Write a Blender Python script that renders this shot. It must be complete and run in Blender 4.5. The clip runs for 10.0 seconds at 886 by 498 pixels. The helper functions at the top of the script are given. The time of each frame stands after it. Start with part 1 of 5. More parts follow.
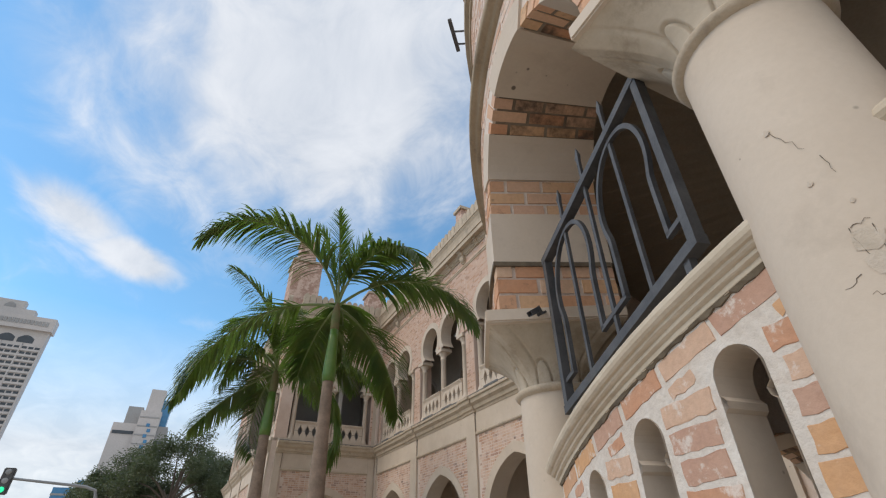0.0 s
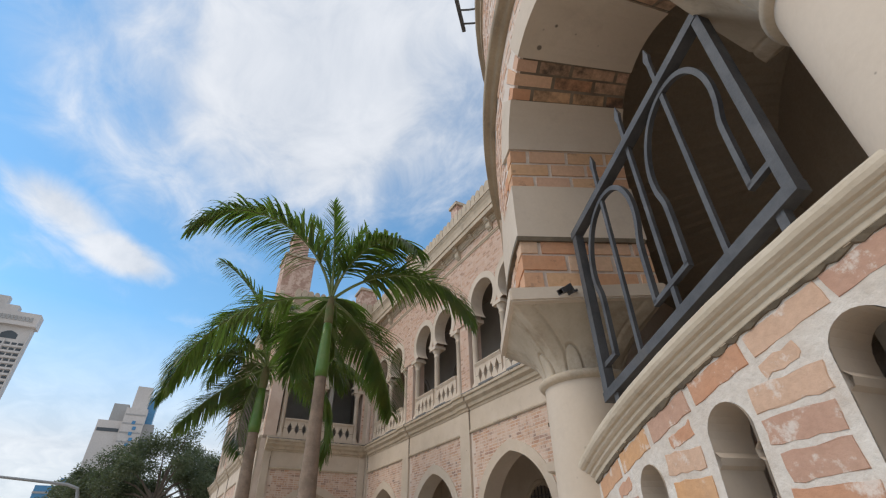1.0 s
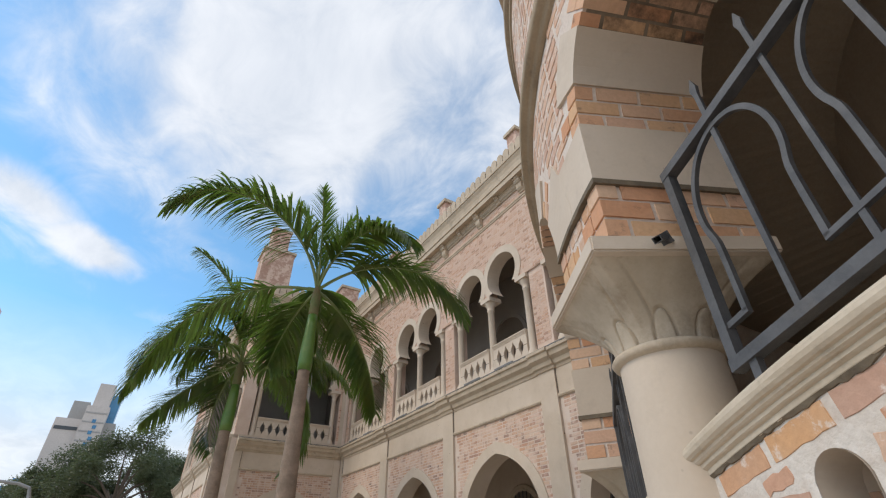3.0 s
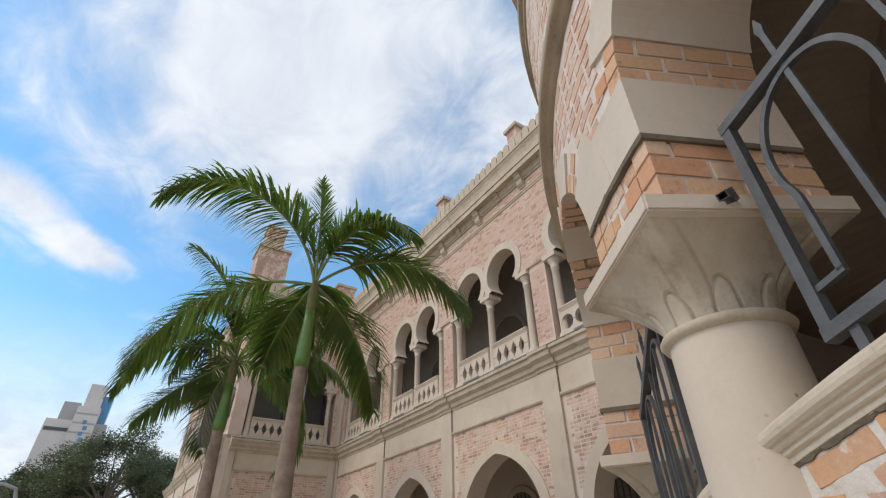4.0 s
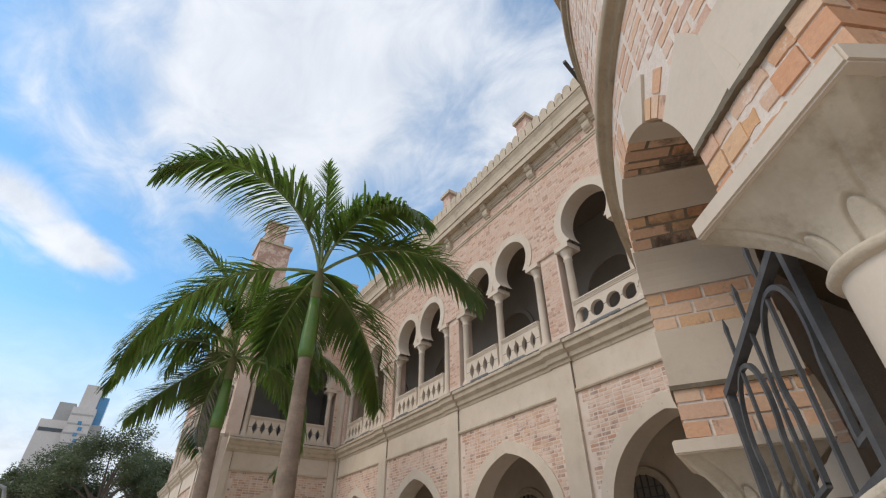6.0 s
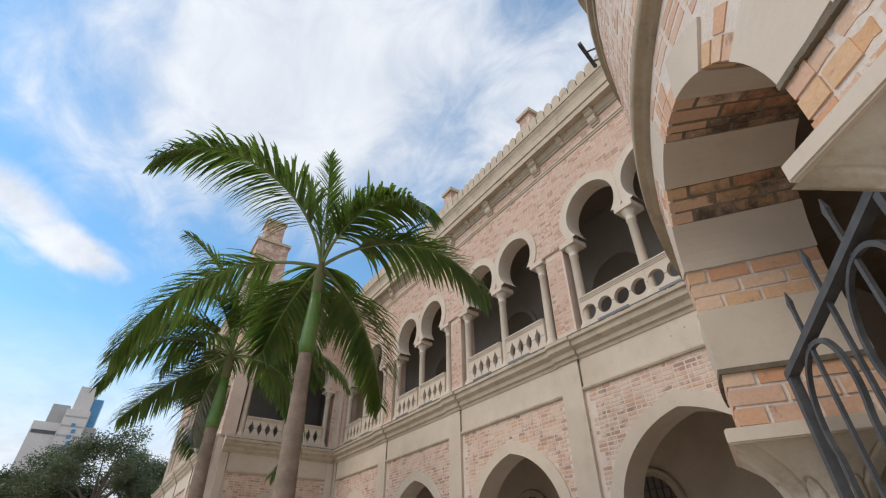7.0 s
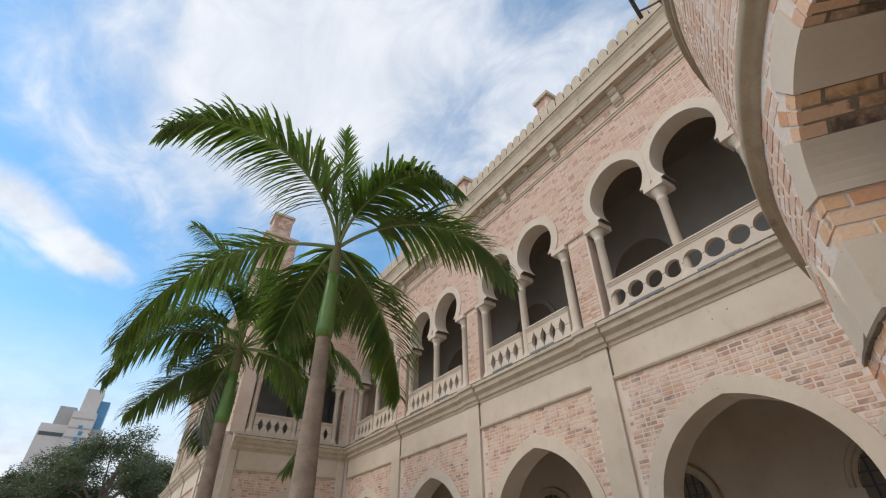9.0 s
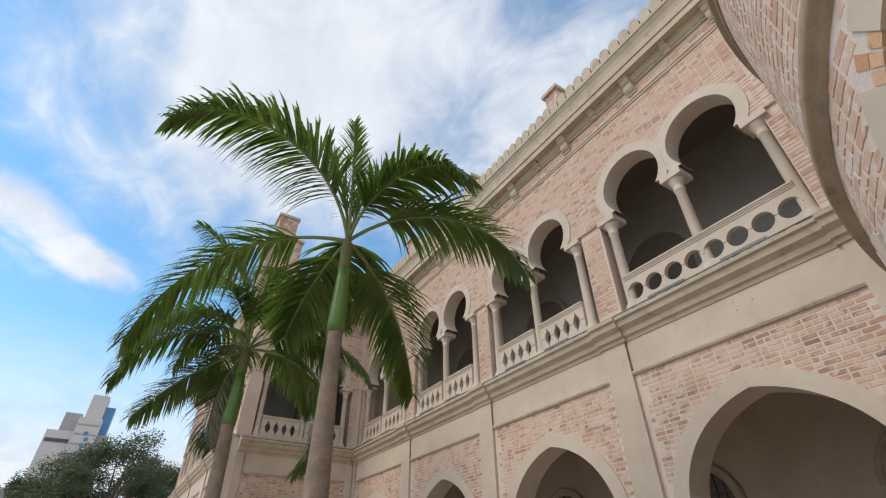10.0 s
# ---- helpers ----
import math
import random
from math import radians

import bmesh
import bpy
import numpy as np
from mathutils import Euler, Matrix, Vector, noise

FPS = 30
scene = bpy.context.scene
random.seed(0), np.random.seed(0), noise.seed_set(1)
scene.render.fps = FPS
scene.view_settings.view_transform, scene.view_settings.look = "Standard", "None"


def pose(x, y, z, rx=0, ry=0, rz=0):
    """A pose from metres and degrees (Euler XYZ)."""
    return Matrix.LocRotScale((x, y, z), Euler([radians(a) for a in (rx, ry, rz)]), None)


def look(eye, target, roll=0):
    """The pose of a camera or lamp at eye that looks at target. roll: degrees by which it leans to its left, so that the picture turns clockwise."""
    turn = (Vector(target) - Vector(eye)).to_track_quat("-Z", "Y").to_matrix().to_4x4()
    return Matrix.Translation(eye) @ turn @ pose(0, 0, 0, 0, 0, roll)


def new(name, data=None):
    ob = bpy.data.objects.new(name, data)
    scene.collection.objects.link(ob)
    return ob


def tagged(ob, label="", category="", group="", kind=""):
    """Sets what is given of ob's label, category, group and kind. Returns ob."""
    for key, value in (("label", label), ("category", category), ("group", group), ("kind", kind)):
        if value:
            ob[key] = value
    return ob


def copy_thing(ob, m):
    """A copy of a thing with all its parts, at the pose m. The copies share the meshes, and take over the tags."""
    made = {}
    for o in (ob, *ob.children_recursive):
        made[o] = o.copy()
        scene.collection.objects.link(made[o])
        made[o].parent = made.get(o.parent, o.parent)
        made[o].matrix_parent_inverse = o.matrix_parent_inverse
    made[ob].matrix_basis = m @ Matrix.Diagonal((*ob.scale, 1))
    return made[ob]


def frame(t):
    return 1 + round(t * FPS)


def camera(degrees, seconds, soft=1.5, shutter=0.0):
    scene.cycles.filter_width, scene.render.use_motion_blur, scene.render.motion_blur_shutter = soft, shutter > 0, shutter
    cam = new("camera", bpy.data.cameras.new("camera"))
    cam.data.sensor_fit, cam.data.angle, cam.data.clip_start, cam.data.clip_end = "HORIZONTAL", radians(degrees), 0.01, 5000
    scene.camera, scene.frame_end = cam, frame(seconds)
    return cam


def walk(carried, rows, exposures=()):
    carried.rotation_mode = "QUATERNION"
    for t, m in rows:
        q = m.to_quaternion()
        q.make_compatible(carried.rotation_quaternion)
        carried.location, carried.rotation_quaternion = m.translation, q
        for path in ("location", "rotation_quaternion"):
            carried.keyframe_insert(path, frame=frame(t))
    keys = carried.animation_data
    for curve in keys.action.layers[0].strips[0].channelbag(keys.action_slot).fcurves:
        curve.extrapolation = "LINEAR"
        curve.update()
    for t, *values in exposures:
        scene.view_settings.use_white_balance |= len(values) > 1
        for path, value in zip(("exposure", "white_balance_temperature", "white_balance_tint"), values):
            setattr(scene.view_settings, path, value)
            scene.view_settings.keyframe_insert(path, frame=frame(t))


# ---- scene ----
cam = camera(87.4, 10.0, 1.2)
PATH = [
    (0, pose(-0.012, -1.315, 1.538, 123.80, 0.77, -27.17)),
    (0.5, pose(-0.009, -1.132, 1.549, 123.81, 0.92, -27.83)),
    (1, pose(-0.000, -0.975, 1.566, 123.73, 0.73, -28.46)),
    (1.5, pose(-0.007, -0.826, 1.567, 123.70, 0.61, -29.22)),
    (2, pose(-0.027, -0.658, 1.572, 123.75, 0.53, -30.04)),
    (2.5, pose(-0.043, -0.478, 1.583, 124.04, 0.44, -31.08)),
    (4, pose(0.000, -0.000, 1.600, 124.42, 0.56, -32.51)),
    (4.5, pose(0.027, 0.169, 1.599, 124.57, 0.43, -32.73)),
    (5, pose(0.056, 0.334, 1.600, 124.82, 0.35, -32.77)),
    (5.5, pose(0.075, 0.492, 1.600, 124.72, 0.26, -32.82)),
    (7, pose(0.133, 1.029, 1.594, 125.19, 0.27, -33.35)),
    (7.5, pose(0.166, 1.227, 1.588, 125.19, 0.12, -33.60)),
    (8, pose(0.187, 1.424, 1.582, 125.25, 0.17, -33.57)),
    (8.5, pose(0.196, 1.617, 1.577, 125.30, 0.17, -33.25)),
    (9, pose(0.197, 1.812, 1.570, 125.37, 0.26, -32.75)),
    (9.5, pose(0.205, 2.004, 1.561, 125.52, 0.46, -32.26)),
    (10, pose(0.210, 2.195, 1.553, 125.77, 0.52, -32.11)),
]
walk(cam, PATH, [(0.0, -0.15), (1.5, -0.12), (3.2, 0.0), (10.0, 0.0)])

# ---- light ----
world = bpy.data.worlds.new("sky")
scene.world = world
world.use_nodes = True
wn, wl = world.node_tree.nodes, world.node_tree.links
wn.clear()
w_out = wn.new("ShaderNodeOutputWorld")
w_bg = wn.new("ShaderNodeBackground")
w_sky = wn.new("ShaderNodeTexSky")
w_sky.sky_type = "NISHITA"
w_sky.sun_disc = False
w_sky.sun_elevation = radians(44)
w_sky.sun_rotation = radians(-76)
w_sky.air_density, w_sky.dust_density, w_sky.ozone_density = 1.0, 0.15, 2.0
w_bg.inputs["Strength"].default_value = 0.15
w_co = wn.new("ShaderNodeTexCoord")
w_sep = wn.new("ShaderNodeSeparateXYZ")
wl.new(w_co.outputs["Generated"], w_sep.inputs[0])


def wmath(op, a, b=None, clamp=False):
    n = wn.new("ShaderNodeMath")
    n.operation, n.use_clamp = op, clamp
    for i, v in enumerate((a, b)):
        if v is None:
            continue
        if isinstance(v, (int, float)):
            n.inputs[i].default_value = v
        else:
            wl.new(v, n.inputs[i])
    return n.outputs[0]


# cloud layer: the sky's direction laid onto a high flat sheet
w_h = wmath("ADD", wmath("MAXIMUM", w_sep.outputs["Z"], 0.0), 0.22)
w_comb = wn.new("ShaderNodeCombineXYZ")
wl.new(wmath("DIVIDE", w_sep.outputs["X"], w_h), w_comb.inputs["X"])
wl.new(wmath("DIVIDE", w_sep.outputs["Y"], w_h), w_comb.inputs["Y"])


def wnoise(scale, detail, rough, dist, off):
    m = wn.new("ShaderNodeMapping")
    m.inputs["Location"].default_value = off
    m.inputs["Rotation"].default_value = (0, 0, 0.5)
    m.inputs["Scale"].default_value = (1.0, 0.75, 1.0)
    wl.new(w_comb.outputs[0], m.inputs["Vector"])
    n = wn.new("ShaderNodeTexNoise")
    n.inputs["Scale"].default_value = scale
    n.inputs["Detail"].default_value = detail
    n.inputs["Roughness"].default_value = rough
    n.inputs["Distortion"].default_value = dist
    wl.new(m.outputs[0], n.inputs["Vector"])
    return n.outputs["Fac"]


w_big = wnoise(2.3, 3.0, 0.5, 0.3, (3.1, 1.7, 0.0))
w_fine = wnoise(6.5, 6.0, 0.6, 0.6, (0.4, 7.7, 0.0))


def wcloud(cx, cy, rx, ry, turn, weight):
    """A soft cloud bank on the sheet: 1 in its middle, falling to 0."""
    m = wn.new("ShaderNodeMapping")
    m.vector_type = "TEXTURE"
    m.inputs["Location"].default_value = (cx, cy, 0)
    m.inputs["Rotation"].default_value = (0, 0, radians(turn))
    m.inputs["Scale"].default_value = (rx, ry, 1)
    wl.new(w_comb.outputs[0], m.inputs["Vector"])
    g = wn.new("ShaderNodeVectorMath")
    g.operation = "LENGTH"
    wl.new(m.outputs[0], g.inputs[0])
    return wmath("MULTIPLY", wmath("SUBTRACT", 1.0, g.outputs["Value"], True), weight)


w_banks = wmath("MAXIMUM", wcloud(0.10, 0.62, 0.55, 0.72, 15, 0.82), wcloud(-0.37, 1.16, 0.20, 0.10, 50, 0.75))
w_banks = wmath("MAXIMUM", w_banks, wcloud(-0.24, 1.30, 0.17, 0.10, 40, 0.95))
w_banks = wmath("MAXIMUM", w_banks, wcloud(0.45, 0.45, 0.55, 0.6, -25, 0.50))
# unseen cloud banks behind the view, added to brighten faces turned to -y
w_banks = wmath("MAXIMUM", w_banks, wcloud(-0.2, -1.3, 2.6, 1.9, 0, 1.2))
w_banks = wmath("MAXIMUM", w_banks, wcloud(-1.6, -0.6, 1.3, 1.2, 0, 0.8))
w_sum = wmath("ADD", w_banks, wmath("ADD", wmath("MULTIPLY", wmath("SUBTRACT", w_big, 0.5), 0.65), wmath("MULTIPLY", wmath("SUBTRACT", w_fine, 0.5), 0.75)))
w_map = wn.new("ShaderNodeMapRange")
w_map.interpolation_type = "SMOOTHSTEP"
w_map.inputs["From Min"].default_value, w_map.inputs["From Max"].default_value = 0.02, 0.62
w_map.inputs["To Min"].default_value, w_map.inputs["To Max"].default_value = 0.06, 0.92
wl.new(w_sum, w_map.inputs["Value"])
# haze that whitens the sky near the horizon
w_haze = wn.new("ShaderNodeMapRange")
w_haze.inputs["From Min"].default_value, w_haze.inputs["From Max"].default_value = 0.16, 0.39
w_haze.inputs["To Min"].default_value, w_haze.inputs["To Max"].default_value = 0.93, 0.0
wl.new(w_sep.outputs["Z"], w_haze.inputs["Value"])
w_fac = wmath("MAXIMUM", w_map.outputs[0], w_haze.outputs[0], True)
w_tint = wn.new("ShaderNodeMix")
w_tint.data_type, w_tint.blend_type = "RGBA", "MULTIPLY"
w_tint.inputs["Factor"].default_value = 1.0
w_tint.inputs["B"].default_value = (1.02, 1.54, 1.60, 1)
wl.new(w_sky.outputs[0], w_tint.inputs["A"])
w_mix = wn.new("ShaderNodeMix")
w_mix.data_type = "RGBA"
w_white = wn.new("ShaderNodeMix")
w_white.data_type = "RGBA"
w_white.inputs["A"].default_value = (5.0, 5.3, 5.8, 1)
w_white.inputs["B"].default_value = (6.75, 6.85, 7.1, 1)
wl.new(wmath("ADD", wmath("MULTIPLY", wmath("SUBTRACT", w_fine, 0.38), 2.2), wmath("MULTIPLY", wmath("SUBTRACT", w_big, 0.45), 1.5), True), w_white.inputs["Factor"])
wl.new(w_white.outputs["Result"], w_mix.inputs["B"])
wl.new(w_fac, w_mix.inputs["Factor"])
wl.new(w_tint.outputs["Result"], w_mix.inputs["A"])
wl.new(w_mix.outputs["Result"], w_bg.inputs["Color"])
wl.new(w_bg.outputs[0], w_out.inputs[0])

sun = new("sun", bpy.data.lights.new("sun", "SUN"))
sun.data.energy, sun.data.angle, sun.data.color = 1.72, radians(30), (1.0, 0.85, 0.66)
sun.matrix_world = look((0, 0, 40), (39.2, -9.8, 0))
scene.view_settings.exposure = 0.0

# ---- materials ----


def material(name, color, rough=0.8, metal=0.0, vary=None, grain=40.0, big=1.5, bump=0.25, rand="", stain=None, amount=0.5, speck=0.5, cover=0.0, spots=3.3, sharp=0.18, dots=0.0):
    """Base colour with two scales of noise; vary: the second colour; rand: 'island' or 'object' adds a random tint between pieces."""
    m = bpy.data.materials.new(name)
    m.use_nodes = True
    nt = m.node_tree
    n, l = nt.nodes, nt.links
    b = n["Principled BSDF"]
    b.inputs["Roughness"].default_value, b.inputs["Metallic"].default_value = rough, metal
    co = n.new("ShaderNodeTexCoord")
    src = n.new("ShaderNodeNewGeometry").outputs["Position"]

    def noise_at(scale, detail, r=0.6):
        t = n.new("ShaderNodeTexNoise")
        t.inputs["Scale"].default_value, t.inputs["Detail"].default_value, t.inputs["Roughness"].default_value = scale, detail, r
        l.new(src, t.inputs["Vector"])
        return t.outputs["Fac"]

    def ramp(fac, lo, hi):
        t = n.new("ShaderNodeMapRange")
        t.inputs["From Min"].default_value, t.inputs["From Max"].default_value = lo, hi
        l.new(fac, t.inputs["Value"])
        return t.outputs[0]

    def mix(fac, a, c, kind="MIX"):
        t = n.new("ShaderNodeMix")
        t.data_type, t.blend_type = "RGBA", kind
        for key, v in (("A", a), ("B", c)):
            if isinstance(v, tuple):
                t.inputs[key].default_value = (*v, 1)
            else:
                l.new(v, t.inputs[key])
        if isinstance(fac, float):
            t.inputs["Factor"].default_value = fac
        else:
            l.new(fac, t.inputs["Factor"])
        return t.outputs["Result"]

    vary = vary or tuple(c * 0.78 for c in color)
    small = noise_at(grain, 5.0)
    large = noise_at(big, 4.0)
    col = mix(ramp(large, 0.35, 0.68), color, vary)
    if rand:
        if rand == "island":
            r = n.new("ShaderNodeNewGeometry").outputs["Random Per Island"]
        else:
            r = n.new("ShaderNodeObjectInfo").outputs["Random"]
        cr = n.new("ShaderNodeValToRGB")
        cr.color_ramp.interpolation = "CONSTANT"
        tints = BRICK_TINTS[name.split("_")[0]]
        el = cr.color_ramp.elements
        el[0].position, el[0].color = 0, (*tints[0], 1)
        el[1].position, el[1].color = 1 / len(tints), (*tints[1], 1)
        for i in range(2, len(tints)):
            e = el.new(i / len(tints))
            e.color = (*tints[i], 1)
        l.new(r, cr.inputs[0])
        col = mix(ramp(large, 0.3, 0.75), cr.outputs[0], mix(0.35, cr.outputs[0], vary))
    col = mix(ramp(small, 0.3, 0.7), col, mix(speck, col, mix(1.0, col, (0.72, 0.7, 0.68), "MULTIPLY")))
    if stain:
        st = noise_at(spots, 6.0, 0.7)
        col = mix(ramp(st, 0.56 - cover, 0.56 + sharp - cover), col, mix(amount, col, stain))
    if dots:
        vo = n.new("ShaderNodeTexVoronoi")
        vo.inputs["Scale"].default_value = dots
        l.new(src, vo.inputs["Vector"])
        sp = n.new("ShaderNodeMath")
        sp.operation = "SUBTRACT"
        l.new(ramp(noise_at(2.1, 3.0), 0.45, 2.1), sp.inputs[0])
        l.new(vo.outputs["Distance"], sp.inputs[1])
        col = mix(ramp(sp.outputs[0], 0.0, 0.05), col, (0.16, 0.13, 0.105))
    l.new(col, b.inputs["Base Color"])
    bp = n.new("ShaderNodeBump")
    bp.inputs["Strength"].default_value, bp.inputs["Distance"].default_value = bump, 0.01
    l.new(small, bp.inputs["Height"])
    l.new(bp.outputs[0], b.inputs["Normal"])
    return m


BRICK_TINTS = {
    "facade": [(0.59, 0.36, 0.25), (0.66, 0.46, 0.34), (0.52, 0.28, 0.18), (0.65, 0.42, 0.29), (0.42, 0.25, 0.19), (0.68, 0.50, 0.39), (0.61, 0.38, 0.27), (0.27, 0.18, 0.15), (0.66, 0.47, 0.36), (0.62, 0.42, 0.31), (0.50, 0.29, 0.20), (0.62, 0.37, 0.24), (0.38, 0.24, 0.19)],
    "tower": [(0.60, 0.335, 0.19), (0.63, 0.39, 0.25), (0.55, 0.28, 0.165), (0.63, 0.42, 0.30), (0.63, 0.35, 0.17), (0.58, 0.32, 0.21), (0.50, 0.30, 0.22)],
    "upper": [(0.66, 0.46, 0.36), (0.68, 0.50, 0.40), (0.64, 0.42, 0.31), (0.69, 0.51, 0.41), (0.62, 0.40, 0.29), (0.67, 0.48, 0.37), (0.65, 0.44, 0.33), (0.46, 0.28, 0.20), (0.68, 0.49, 0.39), (0.58, 0.34, 0.23)],
    "wall": [(0.66, 0.44, 0.33), (0.68, 0.49, 0.38), (0.62, 0.38, 0.27), (0.69, 0.50, 0.40), (0.66, 0.42, 0.29), (0.58, 0.36, 0.27)],
    "soffit": [(0.66, 0.37, 0.22), (0.70, 0.44, 0.29), (0.62, 0.31, 0.17), (0.72, 0.49, 0.34), (0.68, 0.42, 0.24), (0.64, 0.40, 0.28)],
}
plaster = material("plaster", (0.63, 0.535, 0.44), 0.85, vary=(0.55, 0.455, 0.36), big=1.1, grain=48, bump=0.09, stain=(0.36, 0.29, 0.23), amount=0.34, speck=0.16, dots=8.0)
plaster_trim = material("plaster_trim", (0.57, 0.475, 0.365), 0.85, vary=(0.47, 0.385, 0.29), big=2.2, grain=60, bump=0.3, stain=(0.17, 0.145, 0.12), amount=0.6)
mortar = material("mortar", (0.73, 0.675, 0.615), 0.95, vary=(0.62, 0.545, 0.475), big=6, grain=38, bump=0.7, stain=(0.46, 0.34, 0.26), amount=0.5, spots=8)
capital_plaster = material("capital_plaster", (0.57, 0.49, 0.39), 0.85, vary=(0.44, 0.365, 0.275), big=4.5, grain=55, bump=0.15, stain=(0.25, 0.19, 0.13), amount=0.6, speck=0.25, spots=3.4, cover=0.05, sharp=0.14)
sill_plaster = material("sill_plaster", (0.61, 0.525, 0.415), 0.85, vary=(0.51, 0.425, 0.32), big=3.0, grain=55, bump=0.2, stain=(0.24, 0.19, 0.14), amount=0.55, speck=0.35, spots=7)
tower_mortar = material("tower_mortar", (0.73, 0.65, 0.58), 0.95, vary=(0.66, 0.54, 0.46), big=2.5, grain=45, bump=0.5, stain=(0.74, 0.68, 0.62), amount=0.6, spots=5)
facade_mortar = material("facade_mortar", (0.74, 0.63, 0.55), 0.95, vary=(0.66, 0.53, 0.45), big=2, grain=60, bump=0.4)
upper_mortar = material("upper_mortar", (0.72, 0.57, 0.48), 0.95, vary=(0.64, 0.48, 0.39), big=2, grain=60, bump=0.4)
upper_brick = material("upper_brick", (0.6, 0.4, 0.3), 0.9, vary=(0.62, 0.45, 0.36), big=0.8, grain=50, bump=0.3, rand="island", stain=(0.72, 0.58, 0.49), amount=0.7, spots=6, cover=0.03)
wall_brick = material("wall_brick", (0.6, 0.4, 0.3), 0.9, vary=(0.64, 0.47, 0.36), big=5, grain=45, bump=0.4, rand="island", stain=(0.72, 0.65, 0.59), amount=0.8, spots=8, sharp=0.12, cover=0.07)
wall_brick_single = material("wall_brick_single", (0.6, 0.4, 0.3), 0.9, vary=(0.64, 0.47, 0.36), big=5, grain=45, bump=0.4, rand="object", stain=(0.72, 0.65, 0.59), amount=0.8, spots=8, sharp=0.12, cover=0.04)
facade_brick = material("facade_brick", (0.6, 0.4, 0.3), 0.9, vary=(0.52, 0.4, 0.33), big=1.0, grain=50, bump=0.3, rand="island", stain=(0.66, 0.50, 0.41), amount=0.85, spots=3.2, cover=0.10, sharp=0.12)
facade_brick_single = material("facade_brick_single", (0.6, 0.4, 0.3), 0.9, vary=(0.52, 0.4, 0.33), big=1.0, grain=50, bump=0.3, rand="object", stain=(0.66, 0.50, 0.41), amount=0.85, spots=3.2, cover=0.10, sharp=0.12)
tower_brick_single = material("tower_brick_single", (0.55, 0.3, 0.2), 0.9, vary=(0.62, 0.45, 0.34), big=5, grain=45, bump=0.4, rand="object", stain=(0.72, 0.66, 0.60), amount=0.7, spots=10, sharp=0.08, cover=0.005)
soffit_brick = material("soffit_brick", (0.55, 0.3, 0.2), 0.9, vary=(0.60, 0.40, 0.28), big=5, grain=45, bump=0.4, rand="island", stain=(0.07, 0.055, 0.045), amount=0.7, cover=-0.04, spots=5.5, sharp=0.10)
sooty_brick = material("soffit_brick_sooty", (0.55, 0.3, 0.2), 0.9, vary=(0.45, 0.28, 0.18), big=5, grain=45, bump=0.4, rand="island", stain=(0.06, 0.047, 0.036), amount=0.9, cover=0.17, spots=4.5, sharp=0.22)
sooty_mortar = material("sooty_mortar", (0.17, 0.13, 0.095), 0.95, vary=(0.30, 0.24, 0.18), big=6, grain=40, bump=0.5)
weathered = material("weathered_stone", (0.40, 0.315, 0.22), 0.9, vary=(0.30, 0.23, 0.155), big=3.0, grain=50, bump=0.4, stain=(0.12, 0.10, 0.08), amount=0.7)
iron = material("iron", (0.072, 0.073, 0.079), 0.6, 0.2, vary=(0.12, 0.12, 0.125), big=9, grain=90, bump=0.15, stain=(0.2, 0.17, 0.14), amount=0.4)
flood_mat = material("grey_metal", (0.25, 0.25, 0.25), 0.6, 0.3, bump=0.05)
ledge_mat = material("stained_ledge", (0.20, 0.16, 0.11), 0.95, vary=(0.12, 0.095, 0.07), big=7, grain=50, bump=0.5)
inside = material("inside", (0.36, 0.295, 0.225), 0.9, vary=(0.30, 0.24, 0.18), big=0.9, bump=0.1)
ground_mat = material("ground", (0.56, 0.48, 0.39), 0.95, vary=(0.45, 0.39, 0.32), big=0.4, grain=30, bump=0.3)

# ---- mesh helpers ----


def finish(bm, name, mat, parent=None, label="", smooth=False):
    me = bpy.data.meshes.new(name)
    bm.normal_update()
    bm.to_mesh(me)
    bm.free()
    me.materials.append(mat)
    if smooth:
        me.shade_smooth()
    ob = new(name, me)
    ob.parent = parent
    if label:
        tagged(ob, label)
    return ob


def part(name, bm, mat, parent, label="", smooth=False):
    return finish(bm, name, mat, parent, label, smooth)


def thing(name, label, category, group="", kind="", at=(0, 0, 0)):
    e = new(name)
    e.location = at
    return tagged(e, label, category, group, kind)


def share(ob, parent, m=None):
    """Another object on the same mesh."""
    o = new(ob.name.split(".")[0], ob.data)
    o.parent = parent
    if m is not None:
        o.matrix_basis = m
    for key in ("label", "kind"):
        if key in ob:
            o[key] = ob[key]
    return o


def surf(bm, rows, close_rows=False, close_cols=False, caps=False):
    """Quads between rows of points."""
    vs = [[bm.verts.new(p) for p in r] for r in rows]
    n, m = len(vs), len(vs[0])
    for i in range(n if close_rows else n - 1):
        for j in range(m if close_cols else m - 1):
            a, b = vs[i], vs[(i + 1) % n]
            bm.faces.new((a[j], a[(j + 1) % m], b[(j + 1) % m], b[j]))
    if caps:
        bm.faces.new(vs[0][::-1])
        bm.faces.new(vs[-1])
    return vs


